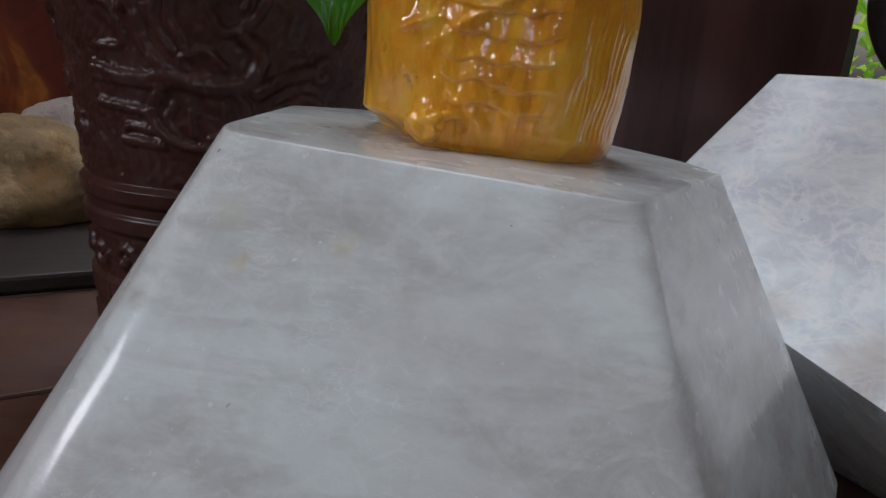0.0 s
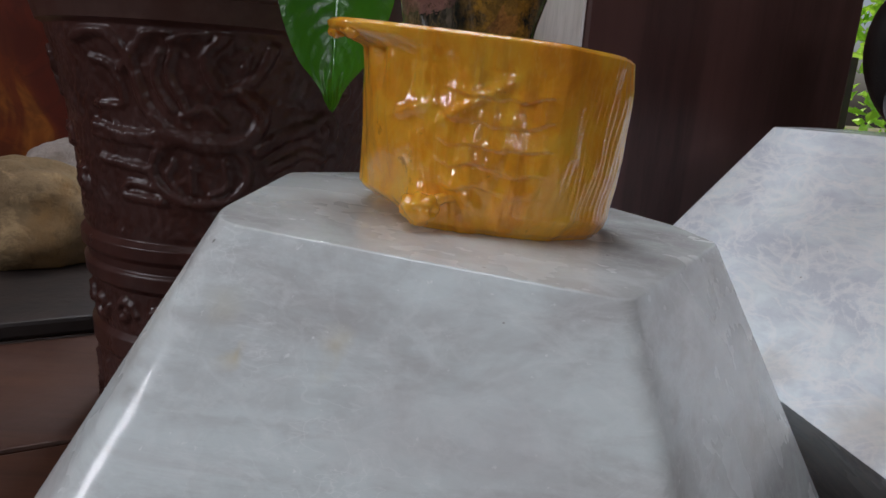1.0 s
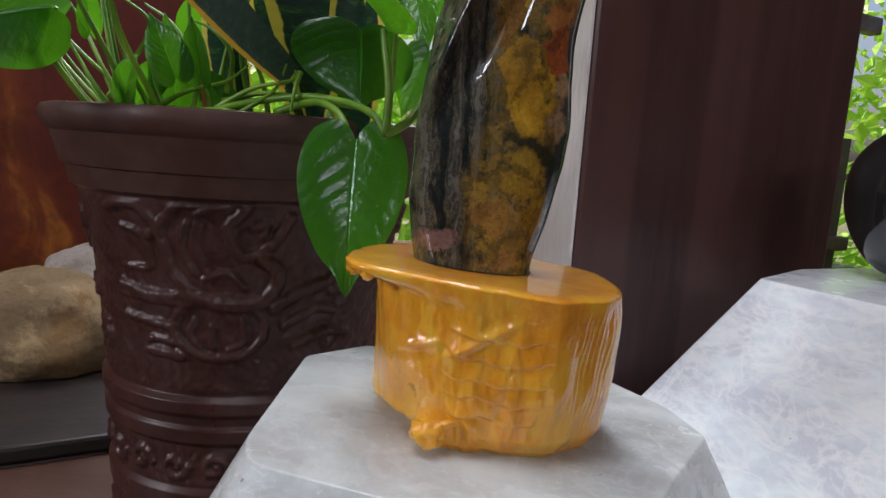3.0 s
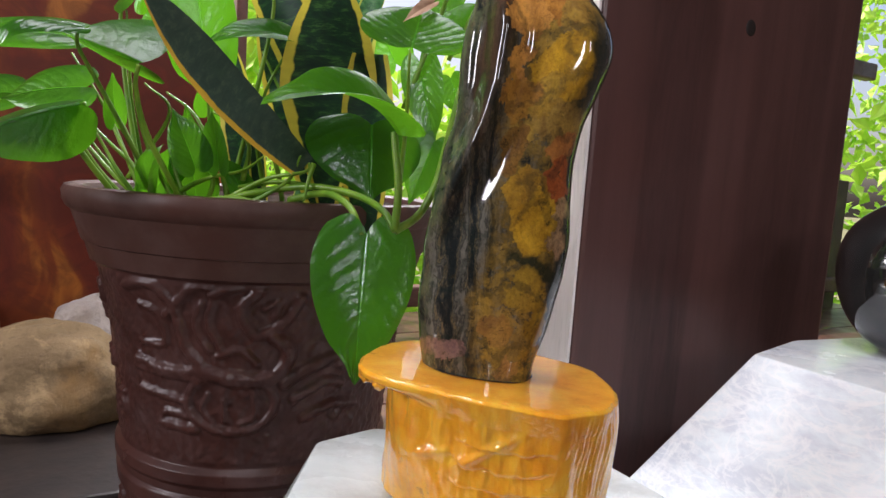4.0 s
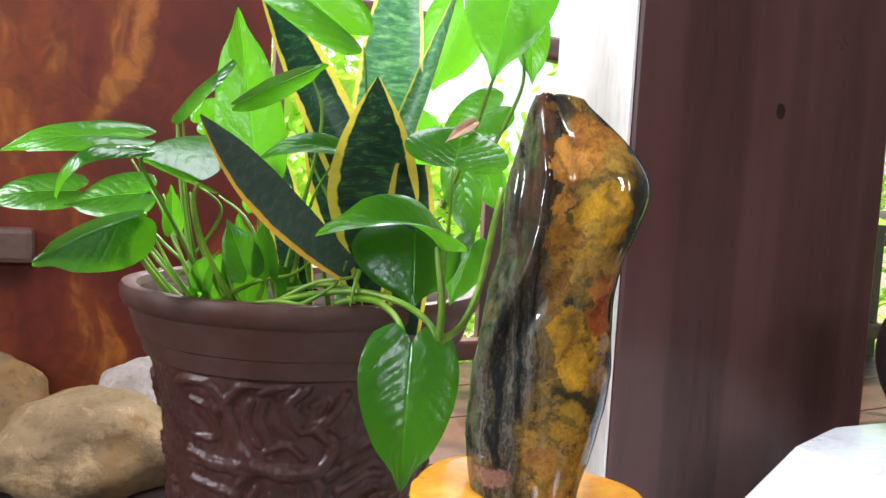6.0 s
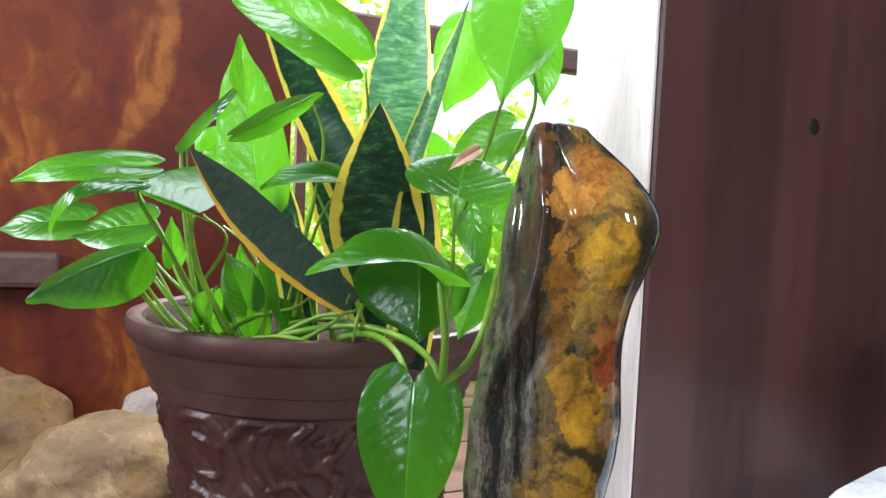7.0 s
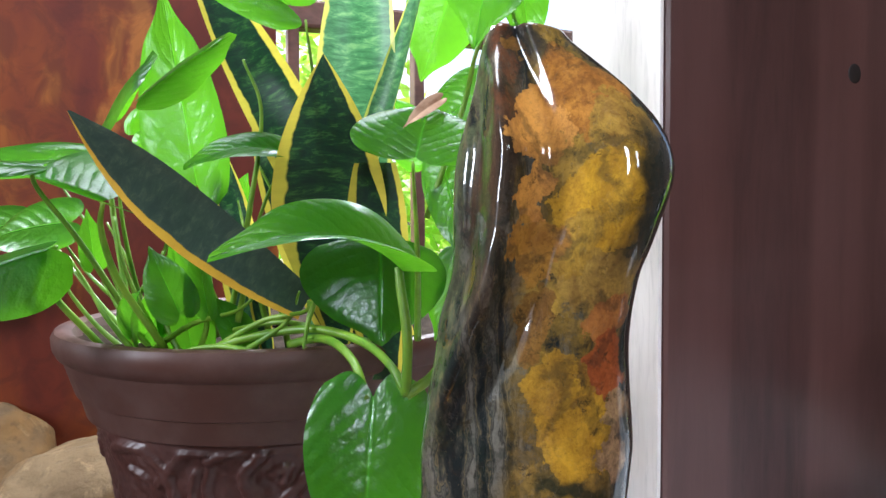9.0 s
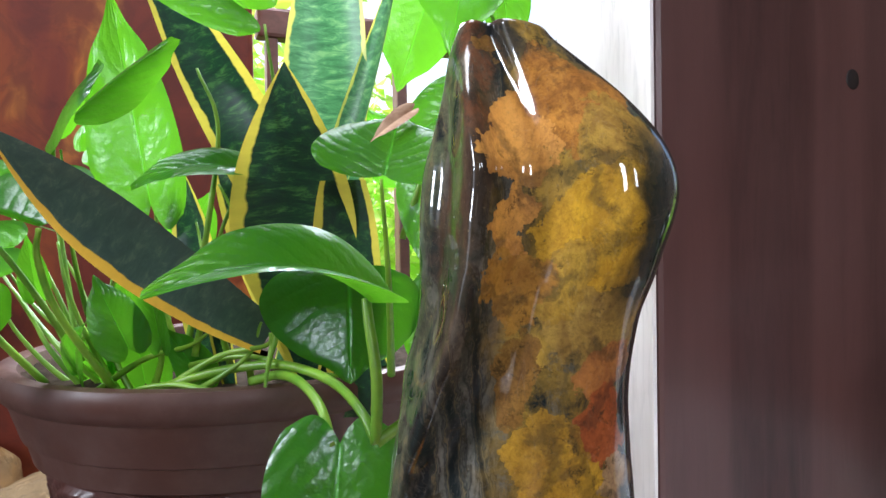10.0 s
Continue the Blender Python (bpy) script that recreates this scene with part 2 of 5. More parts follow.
    for cu, cw, ru, rw, shade, grainy in upper + lower:
        m = q.node("Mapping", Vector=wob, Location=(-cu / ru, -cw / rw, 0), Scale=(1 / ru, 1 / rw, 0))
        ln = q.t.nodes.new("ShaderNodeVectorMath")
        ln.operation = "LENGTH"
        q.t.links.new(m.outputs[0], ln.inputs[0])
        rim = q.ramp(ln.outputs["Value"], (0.96, 0.0), (1.05, 1.0), (1.16, 0.6), (1.32, 0.0))
        col = q.mix(q.math("MULTIPLY", rim, 0.28), col, (0.040, 0.026, 0.012))
        cloud = q.ramp(ln.outputs["Value"], (0.78, 1.0), (0.98, 0.8), (1.10, 0.0))
        tone = q.mix(q.ramp(mottle, (0.38, 0.0), (0.6, 1.0)), tuple(c * k for c, k in zip(shade, (0.66, 0.6, 0.7))), tuple(min(1, c * 1.12) for c in shade))
        tone = q.mix(q.math("MULTIPLY", crumb, 0.8 * grainy), tone, tuple(c * k for c, k in zip(shade, (0.38, 0.34, 0.5))))
        col = q.mix(cloud, col, tone)
    # dark dendrites eat into the clouds, pale grains along their edges
    eaten = q.math("MULTIPLY", q.ramp(q.noise(ob, 150.0, 9, 0.78, 0.4), (0.55, 0.0), (0.60, 1.0)), q.ramp(patchy, (0.44, 0.0), (0.55, 1.0)))
    col = q.mix(q.math("MULTIPLY", eaten, 0.7), col, (0.035, 0.026, 0.012))
    col = q.mix(q.math("MULTIPLY", q.ramp(fine, (0.62, 0.0), (0.7, 1.0)), 0.25), col, (0.50, 0.36, 0.16))
    vor = q.node("TexVoronoi", Vector=q.node("Mapping", Vector=wob, Scale=(1.3, 3.4, 1.0)).outputs[0], Scale=2.2)
    vor.feature = "DISTANCE_TO_EDGE"
    vein = q.math("MULTIPLY", q.ramp(vor.outputs["Distance"], (0.0, 1.0), (0.035, 0.8), (0.07, 0.0)), q.ramp(patchy, (0.42, 0.0), (0.5, 1.0)))
    col = q.mix(q.math("MULTIPLY", vein, 0.5), col, (0.012, 0.022, 0.018))
    # one dark vein across the lower face, dark flanks and crown
    slant = q.math("ADD", q.math("SUBTRACT", w, 0.284), q.math("MULTIPLY", q.math("SUBTRACT", u, 0.74), 0.08))
    cross = q.math("MULTIPLY", q.ramp(q.math("ABSOLUTE", slant), (0.008, 1.0), (0.018, 0.0)), q.ramp(u, (0.5, 0.0), (0.58, 1.0)))
    col = q.mix(q.math("MULTIPLY", cross, 0.9), col, (0.02, 0.026, 0.014))
    edge = q.math("MAXIMUM", q.ramp(u, (0.93, 0.0), (0.965, 1.0)), q.math("MULTIPLY", q.ramp(u, (0.80, 0.0), (0.88, 1.0)), q.ramp(w, (0.60, 0.0), (0.66, 1.0), (0.80, 1.0), (0.86, 0.0))))
    col = q.mix(q.math("MULTIPLY", edge, 0.9), col, (0.012, 0.022, 0.018))
    crown = q.math("MULTIPLY", q.ramp(w, (0.925, 0.0), (0.95, 1.0)), q.ramp(u, (0.3, 0.0), (0.36, 1.0), (0.56, 1.0), (0.66, 0.0)))
    col = q.mix(q.math("MULTIPLY", crown, 0.85), col, (0.022, 0.026, 0.028))
    # green along the left edge: reflection of foliage put into the colour
    green = q.math("MULTIPLY", q.ramp(u, (0.04, 1.0), (0.13, 0.0)), q.ramp(mid, (0.4, 0.0), (0.6, 1.0)))
    col = q.mix(q.math("MULTIPLY", green, 0.7), col, (0.13, 0.15, 0.07))
    # grain over everything, coarse and fine
    speck = q.ramp(q.noise(ob, 420.0, 8, 0.75, 0.2), (0.36, 0.5), (0.48, 0.95), (0.6, 1.0))
    col = q.mix(0.6, col, speck, "MULTIPLY")
    spot = q.ramp(q.noise(ob, 120.0, 8, 0.72, 0.5), (0.36, 0.5), (0.46, 1.0))
    col = q.mix(0.45, col, spot, "MULTIPLY")
    thread = q.ramp(q.noise(q.coords("Object", (1.0, 1.0, 0.6), (0.0, 0.8, 0.0)), 60.0, 3, 0.5, 2.0), (0.494, 0.0), (0.5, 1.0), (0.506, 0.0))
    col = q.mix(q.math("MULTIPLY", thread, 0.07), col, (0.5, 0.45, 0.36))
    return q.set(Base_Color=col, Roughness=0.4, Coat_Weight=0.9, Coat_Roughness=0.02, Specular_IOR_Level=0.04)


M_JASPER = m_jasper()


def m_clay(name, low, high, dusty, amount, shine):
    q = Mat(name)
    v = q.coords("Object")
    big = q.noise(v, 12.0, 5, 0.6)
    col = q.ramp(big, (0.3, low), (0.7, high))
    dust = q.ramp(q.noise(v, 28.0, 6, 0.7), (0.45, 0.0), (0.7, 1.0))
    col = q.mix(q.math("MULTIPLY", dust, amount), col, dusty)
    q.bump(q.noise(v, 160.0, 4), 0.15, 0.001)
    return q.set(Base_Color=col, Roughness=q.ramp(q.noise(v, 20.0, 4), (0.3, shine), (0.7, shine * 1.8)), Specular_IOR_Level=0.35)


M_CLAY = m_clay("brown glazed clay", (0.042, 0.0145, 0.011), (0.085, 0.032, 0.025), (0.15, 0.09, 0.085), 0.3, 0.25)
# paler than the body: dust, plus light from above put into the colour
M_CLAY_RIM = m_clay("dusty and top-lit clay rim", (0.06, 0.025, 0.018), (0.085, 0.037, 0.028), (0.17, 0.11, 0.095), 0.22, 0.36)


def m_leaf(name, low, high, glow, rough):
    q = Mat(name)
    uv = q.t.nodes.new("ShaderNodeUVMap").outputs["UV"]
    u, w, _ = q.split(uv)
    r = q.rand()
    au = q.math("ABSOLUTE", u)
    ns = q.noise(q.coords("Object"), 45.0, 4)
    base = q.mix(r, low, high)
    patch = q.ramp(q.noise(q.coords("Object"), 16.0, 4, 0.6), (0.4, 0.0), (0.62, 1.0))
    base = q.mix(q.math("MULTIPLY", patch, 0.3), base, tuple(c * k for c, k in zip(high, (1.5, 1.25, 1.0))))
    rib = q.ramp(q.math("ABSOLUTE", q.math("SINE", q.math("MULTIPLY", q.math("SUBTRACT", w, q.math("MULTIPLY", au, 0.34)), 27.0))), (0.0, 1.0), (0.12, 0.0))
    base = q.mix(q.math("MULTIPLY", rib, 0.08), base, tuple(c * 1.9 for c in high))
    base = q.mix(q.math("MULTIPLY", q.ramp(ns, (0.35, 0.0), (0.7, 1.0)), 0.3), base, tuple(c * 1.6 for c in high))
    mid = q.ramp(au, (0.0, 1.0), (0.035, 0.0))
    base = q.mix(q.math("MULTIPLY", mid, 0.75), base, tuple(min(1, c * 2.8) for c in high))
    # side veins run forward from the midrib
    phase = q.math("ADD", q.math("SUBTRACT", w, q.math("MULTIPLY", au, 0.34)), q.math("MULTIPLY", q.math("SUBTRACT", q.noise(q.coords("Object"), 30.0, 2), 0.5), 0.16))
    vein = q.math("SINE", q.math("MULTIPLY", phase, 27.0))
    hgt = q.math("ADD", q.math("MULTIPLY", q.math("ABSOLUTE", vein), 0.13), q.math("MULTIPLY", mid, -0.4))
    hgt = q.math("ADD", hgt, q.noise(q.coords("Object"), 70.0, 3))
    nrm = q.bump(hgt, 0.6, 0.0024)
    q.set(Base_Color=base, Roughness=rough, Specular_IOR_Level=0.55, Coat_Weight=0.35, Coat_Roughness=0.28, Coat_Normal=nrm)
    tr = q.node("BsdfTranslucent", Color=q.mix(0.6, base, glow), Normal=nrm)
    mx = q.node("MixShader", Fac=0.35)
    q.t.links.new(q.b.outputs[0], mx.inputs[1])
    q.t.links.new(tr.outputs[0], mx.inputs[2])
    q.t.links.new(mx.outputs[0], q.t.nodes["Material Output"].inputs["Surface"])
    return q.m


M_LEAF = m_leaf("pothos leaf", (0.004, 0.046, 0.004), (0.017, 0.118, 0.005), (0.27, 0.86, 0.02), 0.26)
M_HEDGE = m_leaf("garden foliage", (0.09, 0.19, 0.02), (0.20, 0.34, 0.035), (0.5, 0.75, 0.08), 0.45)


def m_blade(name, dark, mid, pale, margin, sides, wide, glow):
    """Banded blade with a margin; sides: how far the margin runs on the left, the right edge."""
    q = Mat(name)
    uv = q.t.nodes.new("ShaderNodeUVMap").outputs["UV"]
    u, w, _ = q.split(uv)
    st = q.node("Mapping", Vector=uv, Scale=(0.5, 8.0, 1.0))
    band = q.noise(st.outputs[0], 3.0, 7, 0.72, 0.5)
    green = q.ramp(band, (0.40, dark), (0.54, mid), (0.64, pale))
    wav = q.math("MULTIPLY", q.math("SUBTRACT", q.noise(st.outputs[0], 1.2, 3), 0.5), 0.22)
    right = q.ramp(q.math("ADD", q.math("MULTIPLY", u, sides[1]), wav), (wide, 0.0), (wide + 0.04, 1.0))
    left = q.ramp(q.math("ADD", q.math("MULTIPLY", u, -sides[0]), wav), (wide, 0.0), (wide + 0.04, 1.0))
    edge = q.math("MAXIMUM", left, right)
    yellow = q.mix(q.noise(st.outputs[0], 4.0, 4), margin, tuple(c * 0.75 for c in margin))
    col = q.mix(edge, green, yellow)
    nrm = q.bump(q.noise(q.coords("Object"), 80.0, 3), 0.15, 0.001)
    q.set(Base_Color=col, Roughness=0.36, Specular_IOR_Level=0.5)
    tr = q.node("BsdfTranslucent", Color=col, Normal=nrm)
    mx = q.node("MixShader", Fac=glow)
    q.t.links.new(q.b.outputs[0], mx.inputs[1])
    q.t.links.new(tr.outputs[0], mx.inputs[2])
    q.t.links.new(mx.outputs[0], q.t.nodes["Material Output"].inputs["Surface"])
    return q.m


M_BLADE = m_blade("variegated snake plant", (0.008, 0.028, 0.018), (0.012, 0.05, 0.02), (0.05, 0.14, 0.035), (0.82, 0.68, 0.08), (1.0, 1.0), 0.75, 0.25)
# paler, more translucent copy of the blade; backlight is painted into its colours
M_BLADE_BACKLIT = m_blade("backlit snake plant", (0.03, 0.12, 0.045), (0.07, 0.22, 0.08), (0.17, 0.36, 0.13), (0.7, 0.68, 0.12), (1.0, 1.0), 0.86, 0.4)
M_BLADE_BACK = m_blade("grey back of snake plant", (0.034, 0.062, 0.050), (0.046, 0.080, 0.060), (0.075, 0.11, 0.075), (0.80, 0.46, 0.05), (1.12, 0.68), 0.76, 0.1)


def m_stem():
    q = Mat("green stem")
    c = q.ramp(q.noise(q.coords("Object"), 30.0, 3), (0.35, (0.09, 0.22, 0.012)), (0.7, (0.22, 0.38, 0.028)))
    return q.set(Base_Color=c, Roughness=0.4, Subsurface_Weight=0.2, Subsurface_Radius=(0.004, 0.008, 0.002), Subsurface_Scale=0.3)


M_STEM = m_stem()


def m_wood(name, low, high, rough, scale=(1, 1, 0.12), gs=30.0, coat=0.0, boards=False):
    q = Mat(name)
    v = q.coords("Object", scale)
    g = q.noise(v, gs, 7, 0.62, 1.5)
    f = q.noise(v, gs * 5, 4, 0.6, 0.4)
    b = q.noise(q.coords("Object"), 5.0, 4)
    col = q.ramp(g, (0.3, low), (0.7, high))
    col = q.mix(q.math("MULTIPLY", q.ramp(f, (0.5, 0.0), (0.7, 1.0)), 0.4), col, tuple(c * 0.55 for c in low))
    col = q.mix(q.math("MULTIPLY", q.ramp(b, (0.4, 0.0), (0.7, 1.0)), 0.35), col, tuple(c * 1.35 for c in high))
    if boards:
        # broad upright bands of a lighter tone
        tone = q.noise(q.coords("Object", (1, 1, 0.03), (0, 0, radians(-30))), 9.0, 3, 0.5, 0.2)
        col = q.mix(q.math("MULTIPLY", q.ramp(tone, (0.40, 0.0), (0.48, 1.0), (0.54, 1.0), (0.62, 0.2)), 0.6), col, tuple(c * 1.6 for c in high))
    worn = q.noise(q.coords("Object", (1, 1, 0.5)), 6.0, 6, 0.65, 0.3)
    rough = q.ramp(worn, (0.3, rough * 0.7), (0.7, min(1.0, rough * 1.5)))
    q.bump(g, 0.12, 0.003)
    return q.set(Base_Color=col, Roughness=rough, Coat_Weight=coat, Coat_Roughness=0.2)


M_POST = m_wood("dark varnished timber", (0.043, 0.0175, 0.0155), (0.076, 0.0325, 0.0280), 0.36, coat=0.15, boards=True)
M_POST_EDGE = m_wood("pale timber edge", (0.74, 0.68, 0.64), (0.83, 0.78, 0.75), 0.6)
M_DECK = m_wood("brown deck boards", (0.035, 0.013, 0.008), (0.075, 0.03, 0.017), 0.42, (0.1, 1, 1), 26.0, 0.15)
M_BEAM = m_wood("red-brown beam", (0.06, 0.03, 0.022), (0.12, 0.06, 0.045), 0.5, (0.1, 1, 1), 20.0)


def m_panel():
    q = Mat("lacquered redwood panel")
    v = q.coords("Object")
    wob = q.noise_vec(v, 2.4, 0.25)
    flow = q.noise(q.node("Mapping", Vector=wob, Scale=(2.0, 2.0, 0.7)).outputs[0], 2.3, 4, 0.5, 0.6)
    col = q.ramp(flow, (0.3, (0.09, 0.014, 0.008)), (0.46, (0.15, 0.026, 0.012)), (0.55, (0.22, 0.048, 0.011)), (0.6, (0.4, 0.13, 0.02)),
                 (0.66, (0.24, 0.056, 0.011)), (0.8, (0.34, 0.1, 0.018)))
    hx, _, hz = q.split(q.coords("Object", (1, 1, 1), (0, 0, radians(-30))))
    bend = q.math("MULTIPLY", q.math("POWER", q.math("MAXIMUM", q.math("SUBTRACT", 0.98, hz), 0.0), 1.6), 1.1)
    off = q.math("ADD", q.math("ADD", hx, 0.205), q.math("ADD", bend, q.math("MULTIPLY", q.math("SUBTRACT", q.noise(v, 7.0, 5, 0.6), 0.5), 0.14)))
    vein = q.math("MULTIPLY", q.ramp(q.math("ABSOLUTE", off), (0.012, 1.0), (0.03, 0.0)), q.ramp(hz, (0.74, 0.0), (0.8, 1.0)))
    col = q.mix(q.math("MULTIPLY", vein, 0.85), col, (0.42, 0.15, 0.028))
    mott = q.noise(wob, 14.0, 6, 0.65, 0.8)
    col = q.mix(q.math("MULTIPLY", q.ramp(mott, (0.42, 1.0), (0.56, 0.0)), 0.45), col, (0.07, 0.016, 0.01))
    col = q.mix(0.28, col, (0.03, 0.006, 0.004))
    return q.set(Base_Color=col, Roughness=0.55, Specular_IOR_Level=0.2)


M_PANEL = m_panel()


def m_rock(name, low, high, stain):
    q = Mat(name)
    v = q.coords("Object")
    b = q.noise(v, 7.0, 7, 0.65, 0.4)
    col = q.ramp(b, (0.3, low), (0.68, high))
    col = q.mix(q.math("MULTIPLY", q.ramp(q.noise(v, 4.0, 5, 0.6), (0.48, 0.0), (0.62, 1.0)), 0.6), col, stain)
    col = q.mix(q.math("MULTIPLY", q.ramp(q.noise(v, 60.0, 4), (0.55, 0.0), (0.7, 1.0)), 0.4), col, tuple(c * 0.5 for c in low))
    crust = q.ramp(q.noise(v, 11.0, 8, 0.7, 0.6), (0.55, 0.0), (0.66, 1.0))
    col = q.mix(q.math("MULTIPLY", crust, 0.55), col, tuple(min(0.6, c * 1.9) for c in high))
    q.bump(q.noise(v, 24.0, 8, 0.7), 0.8, 0.012)
    return q.set(Base_Color=col, Roughness=0.8)


M_ROCK = m_rock("tan boulder", (0.13, 0.078, 0.033), (0.31, 0.21, 0.105), (0.33, 0.165, 0.04))
M_PALE_ROCK = m_rock("pale boulder", (0.3, 0.25, 0.22), (0.5, 0.44, 0.4), (0.36, 0.27, 0.2))


def m_plain(name, low, high, rough, scale=40.0, **kw):
    q = Mat(name)
    col = q.ramp(q.noise(q.coords("Object"), scale, 5), (0.35, low), (0.68, high))
    q.bump(q.noise(q.coords("Object"), scale * 3, 4), 0.3, 0.003)
    return q.set(Base_Color=col, Roughness=rough, **kw)


M_SOIL = m_plain("dark soil", (0.02, 0.014, 0.01), (0.06, 0.042, 0.03), 1.0, 60.0, Specular_IOR_Level=0.05)
M_CRACK = m_plain("crack in quartz", (0.45, 0.44, 0.42), (0.6, 0.58, 0.55), 0.6, 200.0)
M_BLACK = m_plain("polished black stone", (0.008, 0.009, 0.009), (0.02, 0.021, 0.02), 0.1, 12.0, Coat_Weight=1.0, Coat_Roughness=0.04)
M_LEDGE = m_plain("nearly black ledge boards", (0.010, 0.006, 0.005), (0.026, 0.016, 0.012), 0.55, 20.0)
M_ROOF = m_plain("dark roof boards", (0.05, 0.028, 0.02), (0.1, 0.06, 0.045), 0.7, 8.0)
M_GROUND = m_plain("garden earth and grass", (0.1, 0.12, 0.04), (0.24, 0.22, 0.12), 0.9, 3.0)
M_WITHER = m_plain("withered leaf", (0.25, 0.12, 0.06), (0.5, 0.32, 0.2), 0.7, 60.0)


# building blocks
def part(name, bm, material, parent=None, label="", rounded=True):
    """Links a bmesh as one mesh object, under parent where one is given."""
    me = bpy.data.meshes.new(name)
    bm.to_mesh(me)
    bm.free()
    if rounded:
        me.shade_smooth()
    me.materials.append(material)
    ob = new(name, me)
    if parent:
        ob.parent = parent
    if label:
        ob["label"] = label
    return ob


def thing(name, label, category, group="", kind=""):
    return tagged(new(name), label, category, group, kind)


def grid(bm, pts, uvs=None, close=False):
    """Faces over a rows x columns array of points; close joins the last column to the first."""
    rows, cols = len(pts), len(pts[0])
    vs = [[bm.verts.new(p) for p in row] for row in pts]
    lay = bm.loops.layers.uv.verify() if uvs is not None else None
    for i in range(rows - 1):
        for j in range(cols if close else cols - 1):
            k = (j + 1) % cols
            f = bm.faces.new((vs[i][j], vs[i][k], vs[i + 1][k], vs[i + 1][j]))
            if lay:
                for lp, (a, b) in zip(f.loops, ((i, j), (i, k), (i + 1, k), (i + 1, j))):
                    lp[lay].uv = uvs[a][b]
    return vs


def spline(points, n):
    """A smooth line of n points through the given ones."""
    p = [Vector(q) for q in points]
    p = [p[0] * 2 - p[1], *p, p[-1] * 2 - p[-2]]
    out = []
    for i in range(n):
        s = i / (n - 1) * (len(p) - 3)
        k = min(int(s), len(p) - 4)
        t = s - k
        a, b, c, d = p[k:k + 4]
        out.append(0.5 * ((2 * b) + (c - a) * t + (2 * a - 5 * b + 4 * c - d) * t * t + (3 * b - a - 3 * c + d) * t ** 3))
    return out


def tube(bm, points, r0, r1, n=16, sides=8):
    line = spline(points, n)
    rings = []
    side = Vector((0.37, 0.21, 0.9))
    for i, p in enumerate(line):
        d = (line[min(i + 1, n - 1)] - line[max(i - 1, 0)]).normalized()
        x = d.cross(side).normalized()
        y = d.cross(x)
        r = r0 + (r1 - r0) * i / (n - 1)
        rings.append([p + x * r * math.cos(a) + y * r * math.sin(a) for a in [2 * math.pi * k / sides for k in range(sides)]])
    vs = grid(bm, rings, close=True)
    bm.faces.new(vs[0][::-1])
    bm.faces.new(vs[-1])


def box(bm, lo, hi, m=None, bevel=0.0):
    made = bmesh.ops.create_cube(bm, size=1.0)["verts"]
    for v in made:
        v.co = Vector([lo[i] + (v.co[i] + 0.5) * (hi[i] - lo[i]) for i in range(3)])
    if bevel:
        es = list({e for v in made for e in v.link_edges})
        made = bmesh.ops.bevel(bm, geom=es, offset=bevel, segments=2, affect="EDGES", profile=0.6)["verts"]
    if m is not None:
        bmesh.ops.transform(bm, matrix=m, verts=list(made))


def smooth(a, b, x):
    t = min(max((x - a) / (b - a), 0.0), 1.0)
    return t * t * (3 - 2 * t)

# the house stands turned against the view: its axes
TURN = 30.0
HOUSE = pose(0, 0, 0, 0, 0, TURN)


def house_box(name, lo, hi, material, parent=None, label="", bevel=0.004):
    bm = bmesh.new()
    box(bm, lo, hi, HOUSE, bevel)
    return part(name, bm, material, parent, label, rounded=False)


# setting
def build_ground():
    bm = bmesh.new()
    bmesh.ops.create_grid(bm, x_segments=60, y_segments=60, size=60.0)
    for v in bm.verts:
        v.co.z = -0.62 + 0.05 * noise.noise(v.co * 0.4)
    tagged(part("ground", bm, M_GROUND), "trodden garden earth with patches of grass", "ground", kind="structure")


def build_deck():
    deck = thing("floor", "reddish brown wooden deck of wide boards with dark gaps", "floor", kind="structure")
    edge = 0.395 - 0.316 * 10
    while edge < 1.75:
        bm = bmesh.new()
        box(bm, (-3.0, edge + 0.004, -0.04), (3.4, edge + 0.312, 0.0), HOUSE, 0.004)
        part("board", bm, M_DECK, deck, rounded=False)
        edge += 0.316
    house_box("joist", (-3.0, -2.7, -0.2), (3.4, -2.6, -0.041), M_ROOF, deck)
    house_box("subfloor", (-3.0, -2.76, -0.06), (3.4, 1.97, -0.0412), M_ROOF, deck)


